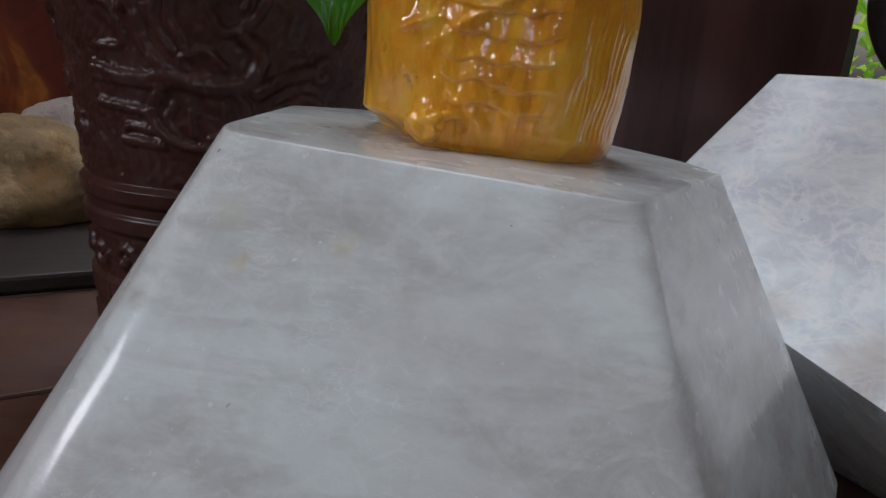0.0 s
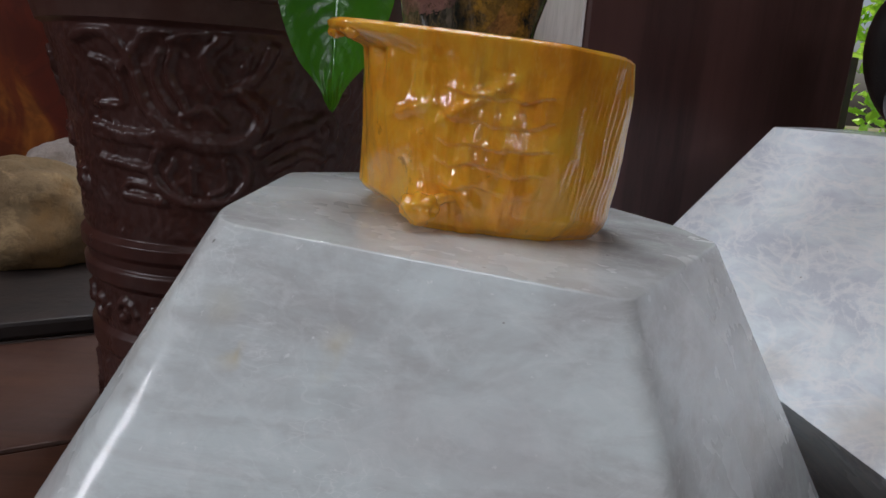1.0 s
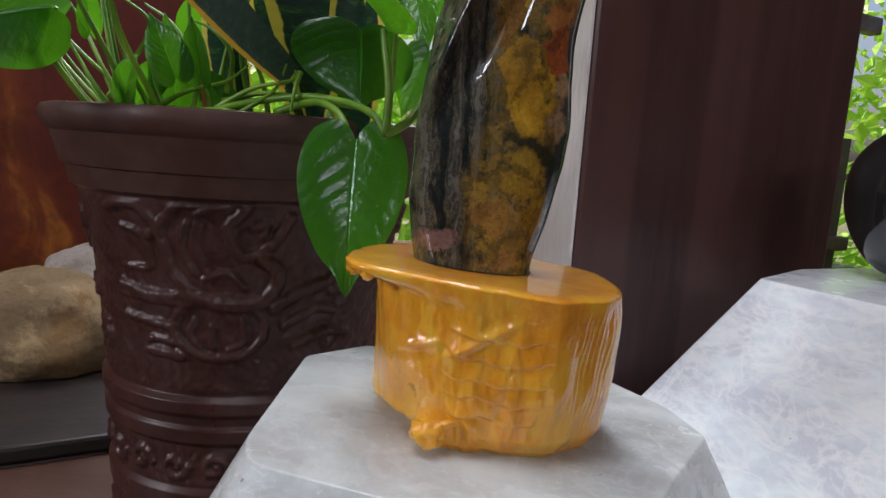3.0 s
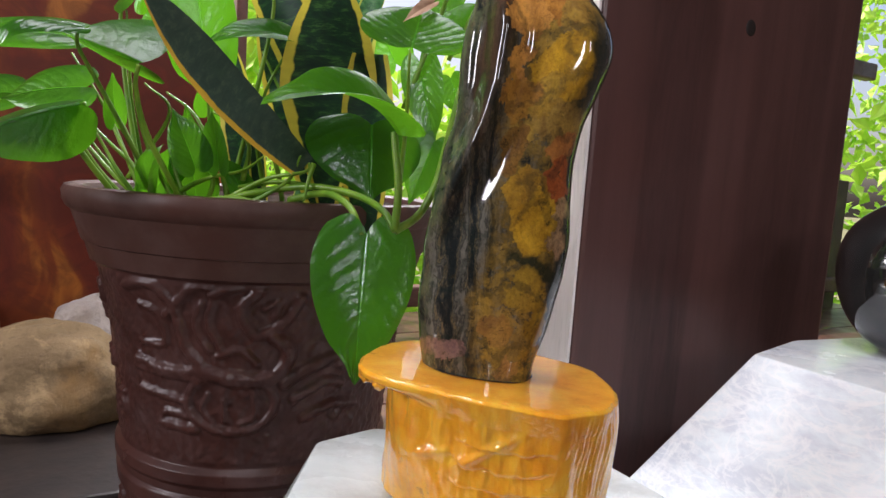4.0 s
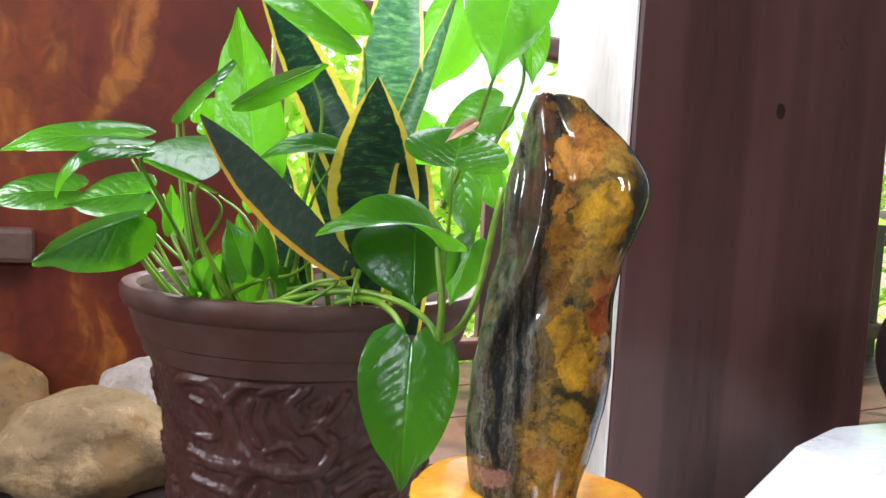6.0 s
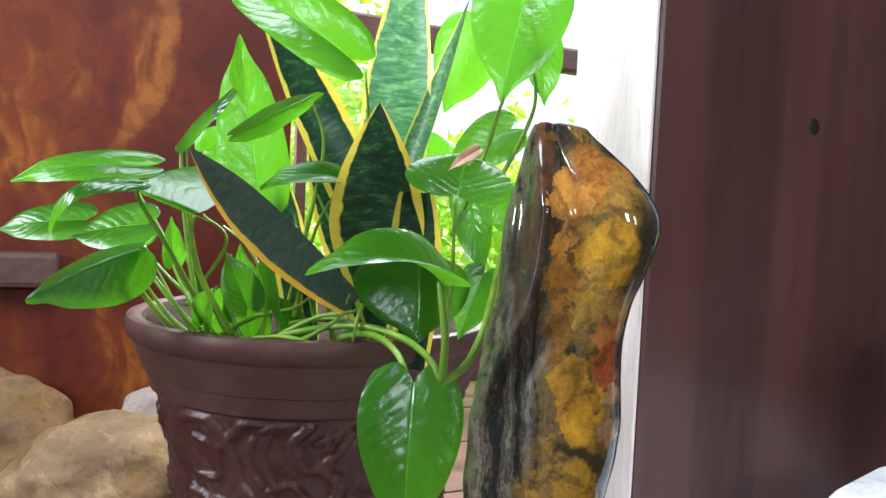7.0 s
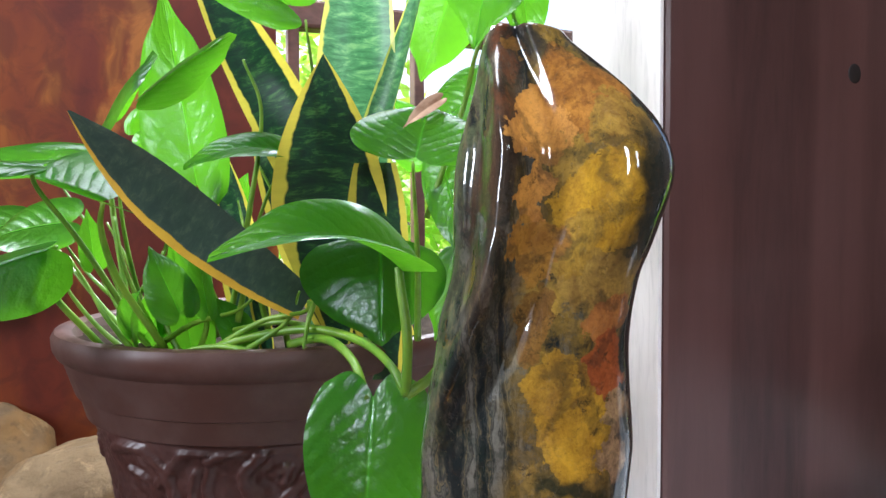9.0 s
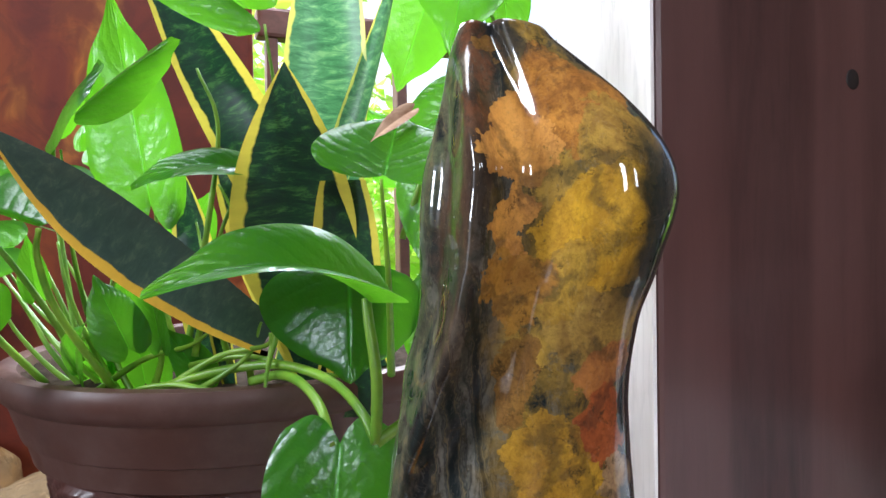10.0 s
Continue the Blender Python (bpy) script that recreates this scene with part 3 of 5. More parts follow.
def build_room():
    wall = house_box("wall_panel", (-2.46, 1.30, 0.0), (0.076, 1.36, 2.5), M_PANEL, bevel=0.012)
    tagged(wall, "lacquered red-brown wooden wall panel with orange figure", "wall", kind="structure")
    rail = house_box("wall_rail", (-1.6, 1.255, 0.445), (-0.41, 1.299, 0.52), M_BEAM, bevel=0.012)
    tagged(rail, "rounded brown wooden rail along the panel", "rail", kind="structure")
    ledge = house_box("ledge", (-1.9, 0.711, 0.001), (0.05, 1.297, 0.028), M_LEDGE, bevel=0.006)
    tagged(ledge, "low dark wooden ledge along the wall", "ledge", kind="structure")
    # right, rear and left walls are assumed, out of view, to hold light off
    right = house_box("wall_right", (2.3, -2.76, 0.0), (2.36, 0.5, 2.5), M_ROOF)
    tagged(right, "assumed dark side wall that closes off light on the right", "wall", kind="structure")
    rear = thing("wall_rear", "assumed dark rear wall with two added window holes", "wall", kind="structure")
    # pieces round two window holes, added to set small highlights on the stones
    for lo, hi in (((-2.4, -2.82, 0.0), (2.36, -2.762, 1.25)), ((-2.4, -2.82, 1.75), (2.36, -2.762, 3.5)), ((-2.4, -2.82, 1.25), (-1.15, -2.762, 1.75)),
                   ((-0.75, -2.82, 1.25), (0.35, -2.762, 1.75)), ((0.75, -2.82, 1.25), (2.36, -2.762, 1.75))):
        house_box("wall_piece", lo, hi, M_ROOF, rear, bevel=0.0)
    left = thing("wall_left", "assumed dark left wall with an added window opening", "wall", kind="structure")
    for lo, hi in (((-2.46, -2.76, 0.0), (-2.4, -0.1, 2.5)), ((-2.46, 0.7, 0.0), (-2.4, 1.30, 2.5)), ((-2.46, -0.1, 1.95), (-2.4, 0.7, 2.5)), ((-2.46, -0.1, 0.0), (-2.4, 0.7, 0.75))):
        house_box("wall_piece", lo, hi, M_ROOF, left, bevel=0.0)
    # assumed roof, out of view; its added light well brightens the stones from above
    for lo, hi in (((-2.6, 0.8, 2.5), (3.5, 1.6, 2.56)), ((-2.6, -2.9, 2.5), (3.5, -0.5, 2.56)), ((-2.6, -0.499, 2.5), (-0.95, 0.799, 2.56)),
                   ((0.29, -0.499, 2.5), (3.5, 0.799, 2.56))):
        tagged(house_box("ceiling", lo, hi, M_ROOF), "assumed dark ceiling round an added light well", "ceiling", kind="structure")


def build_post():
    post = thing("timber_post", "broad dark brown varnished timber post with a knot", "post")
    house_box("shaft", (0.314, 0.268, 0.0), (0.822, 0.43, 2.5), M_POST, post, bevel=0.006)
    # side face in a paler tone than the shaft
    house_box("side_face", (0.309, 0.270, 0.0), (0.3135, 0.428, 2.5), M_POST_EDGE, post, "pale timber side", bevel=0.001)
    bm = bmesh.new()
    bmesh.ops.create_uvsphere(bm, u_segments=20, v_segments=10, radius=1.0)
    bmesh.ops.transform(bm, matrix=HOUSE @ pose(0.574, 0.268, 0.772) @ Matrix.Diagonal((0.010, 0.0010, 0.011, 1)), verts=bm.verts)
    part("knot", bm, M_LEDGE, post, "small dark knot")


def build_railing():
    r = thing("veranda_railing", "brown wooden veranda railing towards the garden", "railing")
    house_box("top_rail", (0.12, 1.60, 1.155), (3.2, 1.66, 1.235), M_BEAM, r, bevel=0.01)
    house_box("bottom_rail", (0.12, 1.60, 0.10), (3.2, 1.66, 0.17), M_BEAM, r, bevel=0.01)
    house_box("kick_board", (0.9, 1.665, 0.0), (3.2, 1.695, 0.66), M_ROOF, r, bevel=0.004)
    for x in (0.16, 0.526, 1.6, 2.6):
        house_box("baluster", (x - 0.016, 1.605, 0.0), (x + 0.016, 1.655, 1.154), M_BEAM, r, bevel=0.006)
    return r


build_ground()
build_deck()
build_room()
build_post()
build_railing()


# polished stone blocks
def rounded_ring(corners, cuts):
    """The corners as a ring of points, each corner cut back by its length and turned round in seven steps."""
    out, n = [], len(corners)
    for i, p in enumerate(corners):
        p, a, b = Vector(p), Vector(corners[i - 1]), Vector(corners[(i + 1) % n])
        start = p + (a - p).normalized() * min(cuts[i], 0.45 * (a - p).length)
        end = p + (b - p).normalized() * min(cuts[i], 0.45 * (b - p).length)
        out += [start * (1 - q) ** 2 + p * 2 * q * (1 - q) + end * q * q for q in [k / 6 for k in range(7)]]
    return out


def lofted_block(name, levels, material, label, bevel, cuts):
    """A block whose corners run down through the given levels, each a list of corners; cuts: how far each upright edge is polished round."""
    bm = bmesh.new()
    vs = [[bm.verts.new(p) for p in rounded_ring(lv, cuts)] for lv in levels]
    n = len(vs[0])
    bm.faces.new(vs[0])
    bm.faces.new(vs[-1][::-1])
    for a, b in zip(vs, vs[1:]):
        for i in range(n):
            bm.faces.new((a[i], b[i], b[(i + 1) % n], a[(i + 1) % n]))
    bmesh.ops.recalc_face_normals(bm, faces=bm.faces)
    tops = {frozenset((vs[0][i], vs[0][(i + 1) % n])) for i in range(n)}
    bmesh.ops.bevel(bm, geom=[e for e in bm.edges if frozenset(e.verts) in tops], offset=bevel, segments=4, affect="EDGES", profile=0.5)
    ob = part(name, bm, material)
    ob.data.set_sharp_from_angle(angle=radians(24))
    return tagged(ob, label, "pedestal")


def top_z(x):
    return 0.3152 - 0.063 * x


def build_grey_pedestal():
    ring = [(-0.113, -0.062), (-0.103, -0.0875), (0.080, -0.128), (0.176, 0.031), (0.164, 0.079), (0.122, 0.135), (-0.073, 0.134), (-0.114, 0.088)]
    top = [(x, y, top_z(x)) for x, y in ring]
    low = [(-0.232, -0.152, 0.10), (-0.198, -0.224, 0.10), (0.118, -0.262, 0.12), (0.288, 0.012, 0.10), (0.285, 0.10, 0.10), (0.19, 0.24, 0.10), (-0.13, 0.24, 0.10), (-0.22, 0.12, 0.10)]
    foot = [(x * 1.04, y * 1.02, 0.0) for x, y, z in low]
    block = lofted_block("quartz_pedestal", [top, low, foot], M_GREY_QUARTZ, "polished grey-white quartz block pedestal with slanting sides", 0.0012, (0.016, 0.016, 0.009, 0.006, 0.006, 0.006, 0.006, 0.006))
    bm = bmesh.new()
    tube(bm, [(-0.073, -0.1270, 0.2704), (-0.0854, -0.1321, 0.2595), (-0.1005, -0.1387, 0.246), (-0.116, -0.1453, 0.2316)], 0.00012, 0.0003, 20, 5)
    part("crack", bm, M_CRACK, block, "thin grey crack line")


def build_white_pedestal():
    def at(ex, ey, z):
        return HOUSE @ Vector((ex, ey, z))
    top = [at(0.425, -0.115, 0.374), at(0.70, -0.13, 0.362), at(0.70, 0.12, 0.372), at(0.545, 0.131, 0.373), at(0.424, 0.097, 0.373)]
    belly = [at(0.268, -0.20, 0.145), at(0.83, -0.21, 0.15), at(0.84, 0.20, 0.17), at(0.49, 0.225, 0.19), at(0.310, 0.167, 0.203)]
    foot = [at(0.44, -0.09, 0.0), at(0.76, -0.10, 0.0), at(0.76, 0.15, 0.0), at(0.55, 0.17, 0.0), at(0.45, 0.1, 0.0)]
    lofted_block("quartz_pedestal", [top, belly, foot], M_WHITE_QUARTZ, "polished cloudy white quartz block pedestal beside the post", 0.002, (0.008, 0.008, 0.008, 0.008, 0.008))


build_grey_pedestal()
build_white_pedestal()


def build_black_stone():
    bm = bmesh.new()
    bmesh.ops.create_icosphere(bm, subdivisions=5, radius=1.0)
    for v in bm.verts:
        k = 1 + 0.05 * noise.noise(v.co * 1.3)
        v.co = Vector((v.co.x * 0.098, v.co.y * 0.085, v.co.z * 0.098)) * k
    c = HOUSE @ Vector((0.655, 0.055, 0.0))
    bmesh.ops.transform(bm, matrix=pose(c.x, c.y, 0.463, 0, 8, 30), verts=bm.verts)
    tagged(part("black_stone", bm, M_BLACK), "round polished black stone resting on the white quartz", "stone")


build_black_stone()


# the amber stand
def ring_radii(*knots):
    """Radii for each degree of the girth, softly joined, from (degree, radius) pairs."""
    deg = np.arange(360.0)
    r = np.interp(deg, [k[0] for k in knots], [k[1] for k in knots], period=360)
    soft = np.array([1, 2, 3, 4, 3, 2, 1]) / 16
    wide = np.concatenate([r[-3:], r, r[:3]])
    return np.convolve(wide, soft, "valid")


def build_stand():
    cols, rows = 360, 150
    cx, cy = 0.020, 0.008
    heights = (0.0, 0.14, 0.5, 0.84, 1.0)
    rings = np.array([
        ring_radii((12, 0.081), (32, 0.088), (90, 0.062), (140, 0.088), (150, 0.078), (162, 0.060), (194, 0.0454), (215, 0.050), (231, 0.0583), (242, 0.0575),
                   (270, 0.049), (301, 0.0550), (327, 0.0625), (350, 0.072)),
        ring_radii((12, 0.080), (32, 0.087), (90, 0.062), (140, 0.086), (162, 0.078), (180, 0.0725), (194, 0.066), (215, 0.060), (231, 0.061), (245, 0.060), (270, 0.055),
                   (300, 0.0635), (325, 0.0685), (350, 0.0765)),
        ring_radii((10, 0.081), (40, 0.080), (90, 0.058), (150, 0.074), (180, 0.0715), (200, 0.069), (222, 0.0665), (245, 0.0635), (268, 0.063), (286, 0.0655),
                   (302, 0.0735), (318, 0.0722), (340, 0.0795)),
        ring_radii((10, 0.083), (40, 0.080), (90, 0.060), (150, 0.074), (180, 0.0715), (200, 0.071), (222, 0.068), (245, 0.0625), (268, 0.0625), (286, 0.0675),
                   (301, 0.0775), (318, 0.0752), (340, 0.0825)),
        ring_radii((9, 0.0795), (34, 0.0825), (53, 0.074), (90, 0.064), (139, 0.080), (159, 0.084), (185, 0.0895), (196, 0.0925), (208, 0.090), (220, 0.079),
                   (232, 0.0715), (247, 0.066), (266, 0.066), (282, 0.071), (297, 0.079), (312, 0.0785), (326, 0.080), (342, 0.081))]).T.tolist()
    pts = []

    def radius(a, t):
        ca, sa = math.cos(a), math.sin(a)
        deg = math.degrees(a) % 360
        col = rings[int(deg + 0.5) % 360]
        # the lip springs out close under the top on the far left, softly elsewhere
        over = math.exp(-((deg - 195) / 30) ** 2)
        ragged = over * 0.03 * noise.noise(Vector((ca * 11, sa * 11, 2.0))) + 0.005 * noise.noise(Vector((ca * 30, sa * 30, 5.0)))
        k = next(i for i in range(4) if t <= heights[i + 1])
        q = (t - heights[k]) / (heights[k + 1] - heights[k])
        q = q * q * (3 - 2 * q) if k != 3 else (smooth(0.25, 0.75, q + ragged * 4) if over > 0.4 else q)
        if k == 3 and 0.1 < over <= 0.4:
            q = q + (smooth(0.25, 0.75, q) - q) * (over - 0.1) / 0.3
        r = col[k] + (col[k + 1] - col[k]) * q
        # hollows and swellings along the flanks
        r += 0.0022 * noise.noise(Vector((ca * 3.0, sa * 3.0, t * 2.2 + 4))) + 0.0012 * noise.noise(Vector((ca * 8, sa * 8, t * 5)))
        # short cross folds in two columns on the front, narrower than their gaps
        bend = 0.9 * noise.noise(Vector((ca * 5, sa * 5, t * 2.5)))
        for mid, wide, low, high, lean in ((262, 15, 0.2, 0.74, 0.05), (287, 9, 0.26, 0.8, -0.03)):
            there = math.exp(-((deg - mid) / wide) ** 4) * smooth(low - 0.08, low + 0.04, t) * (1 - smooth(high - 0.06, high + 0.06, t))
            place_up = t * 8.5 + 0.5 * bend + (deg - mid) * lean * 0.12 + 0.4 * noise.noise(Vector((t * 5, mid, 0.0)))
            step = place_up - math.floor(place_up)
            chip = 0.7 + 0.7 * noise.noise(Vector((deg * 0.13 + math.floor(place_up) * 5.3, math.floor(place_up) * 2.7, mid)))
            saw = (1 - step) * smooth(0.0, 0.14, step)
            r += there * (0.0023 * saw + 0.0016 * (chip - 0.7) - 0.0008)
        # small dents over the whole front and a slanting fold at its upper edge
        front = math.exp(-((deg - 262) / 46) ** 4) * (1 - smooth(0.82, 0.9, t))
        r += front * (0.0010 * noise.noise(Vector((ca * 20, sa * 20, t * 8))) + 0.0003 * noise.noise(Vector((ca * 50, sa * 50, t * 22))))
        r += 0.0026 * math.exp(-((t - 0.72 - (deg - 268) * 0.007) / 0.03) ** 2) * math.exp(-((deg - 262) / 17) ** 2)
        r += 0.0020 * math.exp(-((t - 0.62 - (deg - 236) * 0.004) / 0.025) ** 2) * math.exp(-((deg - 232) / 11) ** 2)
        # fine upright pleats on the flank past the corner, and faintly all round
        pleat = math.exp(-((deg - 326) / 17) ** 2) * smooth(0.06, 0.2, t)
        run = 4 * noise.noise(Vector((ca * 3, sa * 3, t * 2.5)))
        r += pleat * 0.0004 * math.sin(deg * 1.9 + run * 1.5) + 0.00010 * math.sin(deg * 2.6 + run * 2)
        # upright hollows below the lip
        under = math.exp(-((deg - 226) / 20) ** 2) * smooth(0.55, 0.8, t) * (1 - smooth(0.86, 0.92, t))
        r -= under * 0.0022 * (0.6 + math.sin(deg * 0.36 + 0.5))
        # burl at the foot with a hollow beside it
        r += 0.007 * math.exp(-((deg - 238) / 7) ** 2 - ((t - 0.12) / 0.09) ** 2)
        r += 0.003 * math.exp(-((deg - 258) / 9) ** 2 - ((t - 0.22 + (deg - 258) * 0.008) / 0.05) ** 2)
        r -= 0.003 * math.exp(-((deg - 252) / 7) ** 2 - ((t - 0.13) / 0.06) ** 2)
        return r

    def place(a, t, r):
        x, y = cx + r * math.cos(a), cy + r * math.sin(a)
        z0, z1 = top_z(x) + 0.0003, 0.4168 - 0.07 * x
        return Vector((x, y, z0 + (z1 - z0) * t))

    for i in range(rows):
        t = i / (rows - 1)
        rim = 0.0022 * (smooth(0.982, 1.0, t) + 1.2 * (1 - smooth(0.0, 0.04, t)))
        pts.append([place(a, t, radius(a, t) - rim) for a in [2 * math.pi * k / cols for k in range(cols)]])
    stand = thing("wood_stand", "glossy amber carved wood stand on the grey quartz pedestal", "stand")
    bm = bmesh.new()
    vs = grid(bm, pts, close=True)
    bm.faces.new(vs[0][::-1])
    part("body", bm, M_AMBER, stand, "gnarled lacquered sides with a spreading lip")
    # the sawn top, uncut where the stone sits
    disc = [pts[-1]]
    for k in (0.96, 0.9, 0.8, 0.7, 0.45, 0.15):
        disc.append([place(a, 1.0, (radius(a, 1.0) - 0.0022) * k) + Vector((0, 0, 0.0006)) for a in [2 * math.pi * j / cols for j in range(cols)]])
    bm = bmesh.new()
    vs = grid(bm, disc, close=True)
    bm.faces.new(vs[-1])
    part("top", bm, M_AMBER_TOP, stand, "flat sawn and polished orange top")
    # a flat dark ring paints the shade of the gap round the stone's foot
    ring = []
    for grow in (1.0, 0.3):
        row = []
        for j in range(80):
            ca, sa = math.cos(math.pi * j / 40), math.sin(math.pi * j / 40)
            x = 0.0078 + grow * (0.0358 + 0.001 * math.sin(j * 0.5)) * math.copysign(abs(ca) ** 0.8, ca)
            row.append(Vector((x, 0.0125 + grow * 0.0315 * math.copysign(abs(sa) ** 0.8, sa), 0.4168 - 0.07 * x + 0.0011)))
        ring.append(row)
    bm = bmesh.new()
    grid(bm, ring, close=True)
    part("socket", bm, M_LEDGE, stand, "flat dark ring for the shaded gap round the stone")
    # cut branch end at the foot, with a root running up to the right
    bm = bmesh.new()
    bmesh.ops.create_icosphere(bm, subdivisions=4, radius=1.0)
    for v in bm.verts:
        d = v.co.copy()
        v.co = Vector((d.x * 0.0105, d.y * 0.0085, d.z * 0.0085)) * (1 + 0.3 * noise.noise(d * 1.8) + 0.1 * noise.noise(d * 6))
    bmesh.ops.transform(bm, matrix=pose(BURL[0], BURL[1], BURL[2], 20, 12, -14), verts=bm.verts)
    part("burl", bm, M_AMBER, stand, "rounded burl at the foot")
    bm = bmesh.new()
    tube(bm, [BURL + Vector((0.004, 0.0, 0.002)), BURL + Vector((0.013, 0.0035, 0.0055)), BURL + Vector((0.024, 0.005, 0.004)), BURL + Vector((0.036, 0.009, -0.002))],
         0.0036, 0.0012, 20, 10)
    part("root", bm, M_AMBER, stand)
    # drips of lacquered bark under the lip
    rnd = random.Random(3)
    for n in range(6):
        a = radians(188 + n * 4.2 + rnd.uniform(-1.5, 1.5))
        edge = place(a, 0.955, radius(a, 0.955) - 0.004)
        bm = bmesh.new()
        bmesh.ops.create_icosphere(bm, subdivisions=3, radius=1.0)
        size = rnd.uniform(0.0016, 0.0036)
        for v in bm.verts:
            d = v.co.copy()
            v.co = Vector((d.x * size * 1.3, d.y * size, d.z * size * rnd.uniform(1.1, 1.15))) * (1 + 0.3 * noise.noise(d * 2 + Vector((n, 0, 0))))
        bmesh.ops.transform(bm, matrix=pose(edge.x, edge.y, edge.z - size * 0.5), verts=bm.verts)
        part("drip", bm, M_AMBER, stand)


BURL = Vector((-0.0120, -0.0500, 0.3285))
build_stand()


# the jasper stone
def ridge_at(t):
    """Where the ridge of the face runs, from the left edge, at height t."""
    return float(np.interp(t, (0.0, 0.33, 0.42, 0.55, 0.68, 0.8, 0.9, 1.0), (0.02, 0.04, 0.08, 0.21, 0.26, 0.25, 0.19, 0.15)))


def build_jasper():
    # height and place of the two outlines, from the foot to the crown
    left = ((0.0, -0.029), (0.09, -0.0335), (0.17, -0.0370), (0.24, -0.0355), (0.31, -0.0345), (0.38, -0.0300), (0.46, -0.0275), (0.53, -0.0260), (0.61, -0.0190),
            (0.75, -0.0185), (0.82, -0.0150), (0.89, -0.0100), (0.96, -0.0065), (0.985, -0.0045), (1.0, -0.001))
    right = ((0.0, 0.044), (0.04, 0.046), (0.115, 0.052), (0.19, 0.056), (0.25, 0.0595), (0.34, 0.061), (0.41, 0.0592), (0.48, 0.0590), (0.55, 0.0608), (0.62, 0.0635),
             (0.675, 0.0700), (0.735, 0.0765), (0.77, 0.0788), (0.81, 0.0762), (0.85, 0.0700), (0.897, 0.0590), (0.945, 0.0470), (0.975, 0.0385), (1.0, 0.0290))
    rows, cols = 170, 150
    z0, z1 = 0.414, 0.6885
    pts, uvs = [], []

    def soft_line(knots):
        """The outline at each row, its corners eased."""
        fine = np.interp(np.linspace(-0.03, 1.03, rows + 10), [k[0] for k in knots], [k[1] for k in knots])
        return np.convolve(fine, np.array([1, 2, 3, 4, 5, 6, 5, 4, 3, 2, 1]) / 36, "valid")
    lefts, rights = soft_line(left), soft_line(right)
    for i in range(rows):
        t = i / (rows - 1)
        lo, hi = float(lefts[i]), float(rights[i])
        mid, half = (lo + hi) / 2, (hi - lo) / 2
        deep = 0.030 + 0.010 * math.sin(math.pi * min(1, t * 1.15)) - 0.012 * smooth(0.8, 1.0, t)
        cyy = 0.013 + 0.004 * math.sin(t * 5.0)
        row, uv = [], []
        for j in range(cols):
            a = 2 * math.pi * j / cols
            ca, sa = math.cos(a), math.sin(a)
            e = 2 / 2.5
            x = mid + half * math.copysign(abs(ca) ** e, ca)
            y = cyy + deep * math.copysign(abs(sa) ** e, sa)
            un = (x - lo) / max(hi - lo, 1e-5)
            if sa < 0:
                # a ridge runs down the left of the face, a hollow beside it
                ridge = ridge_at(t)
                y -= 0.0105 * (1 - smooth(0.88, 0.98, t)) * smooth(0.22, 0.42, t) * math.exp(-((un - ridge) / 0.075) ** 2)
                y += 0.0065 * math.exp(-((un - ridge - 0.2) / 0.11) ** 2) * smooth(0.25, 0.5, t)
                y += 0.0035 * math.exp(-((un - ridge + 0.14) / 0.05) ** 2) * smooth(0.45, 0.6, t) * (1 - smooth(0.85, 0.95, t))
                y -= 0.005 * math.exp(-((un - 0.82) / 0.12) ** 2 - ((t - 0.76) / 0.12) ** 2)
            p = Vector((x, y, 0))
            d = 0.0018 * noise.noise(Vector((x * 28, y * 28, t * 6))) + 0.0003 * noise.noise(Vector((x * 75, y * 75, t * 18)))
            p.x += d * ca
            p.y += d * sa
            # the crown slopes down to the right
            p.z = z0 + (z1 - z0) * t - 0.003 * smooth(0.2, 1.0, un) * smooth(0.9, 1.0, t)
            row.append(p)
            uv.append((un, t))
        pts.append(row)
        uvs.append(uv)
    c = sum(pts[-1], Vector()) / cols
    for k in (0.75, 0.4, 0.1):
        pts.append([c + (p - c) * k + Vector((0, 0, 0.0006 * (1 - k))) for p in pts[rows - 1]])
        uvs.append(uvs[rows - 1])
    bm = bmesh.new()
    vs = grid(bm, pts, uvs, close=True)
    bm.faces.new(vs[-1])
    bm.faces.new(vs[0][::-1])
    tagged(part("jasper_stone", bm, M_JASPER), "tall polished green and ochre jasper stone set in the amber stand", "stone")


build_jasper()

# the pot
POT = Vector((-0.255, 0.39, 0.0))
POT_PROFILE = ((0.0, 0.146), (0.01, 0.150), (0.06, 0.150), (0.085, 0.151), (0.092, 0.156), (0.112, 0.157), (0.118, 0.152), (0.165, 0.153), (0.172, 0.160),
               (0.186, 0.161), (0.190, 0.157), (0.198, 0.158), (0.204, 0.163), (0.216, 0.163), (0.222, 0.157), (0.30, 0.163), (0.36, 0.170), (0.40, 0.178),
               (0.424, 0.185), (0.428, 0.192), (0.448, 0.1975), (0.4495, 0.2005), (0.452, 0.2015), (0.482, 0.211), (0.485, 0.2155), (0.492, 0.219),
               (0.502, 0.220), (0.5075, 0.217), (0.509, 0.210), (0.506, 0.202), (0.495, 0.198), (0.47, 0.195))


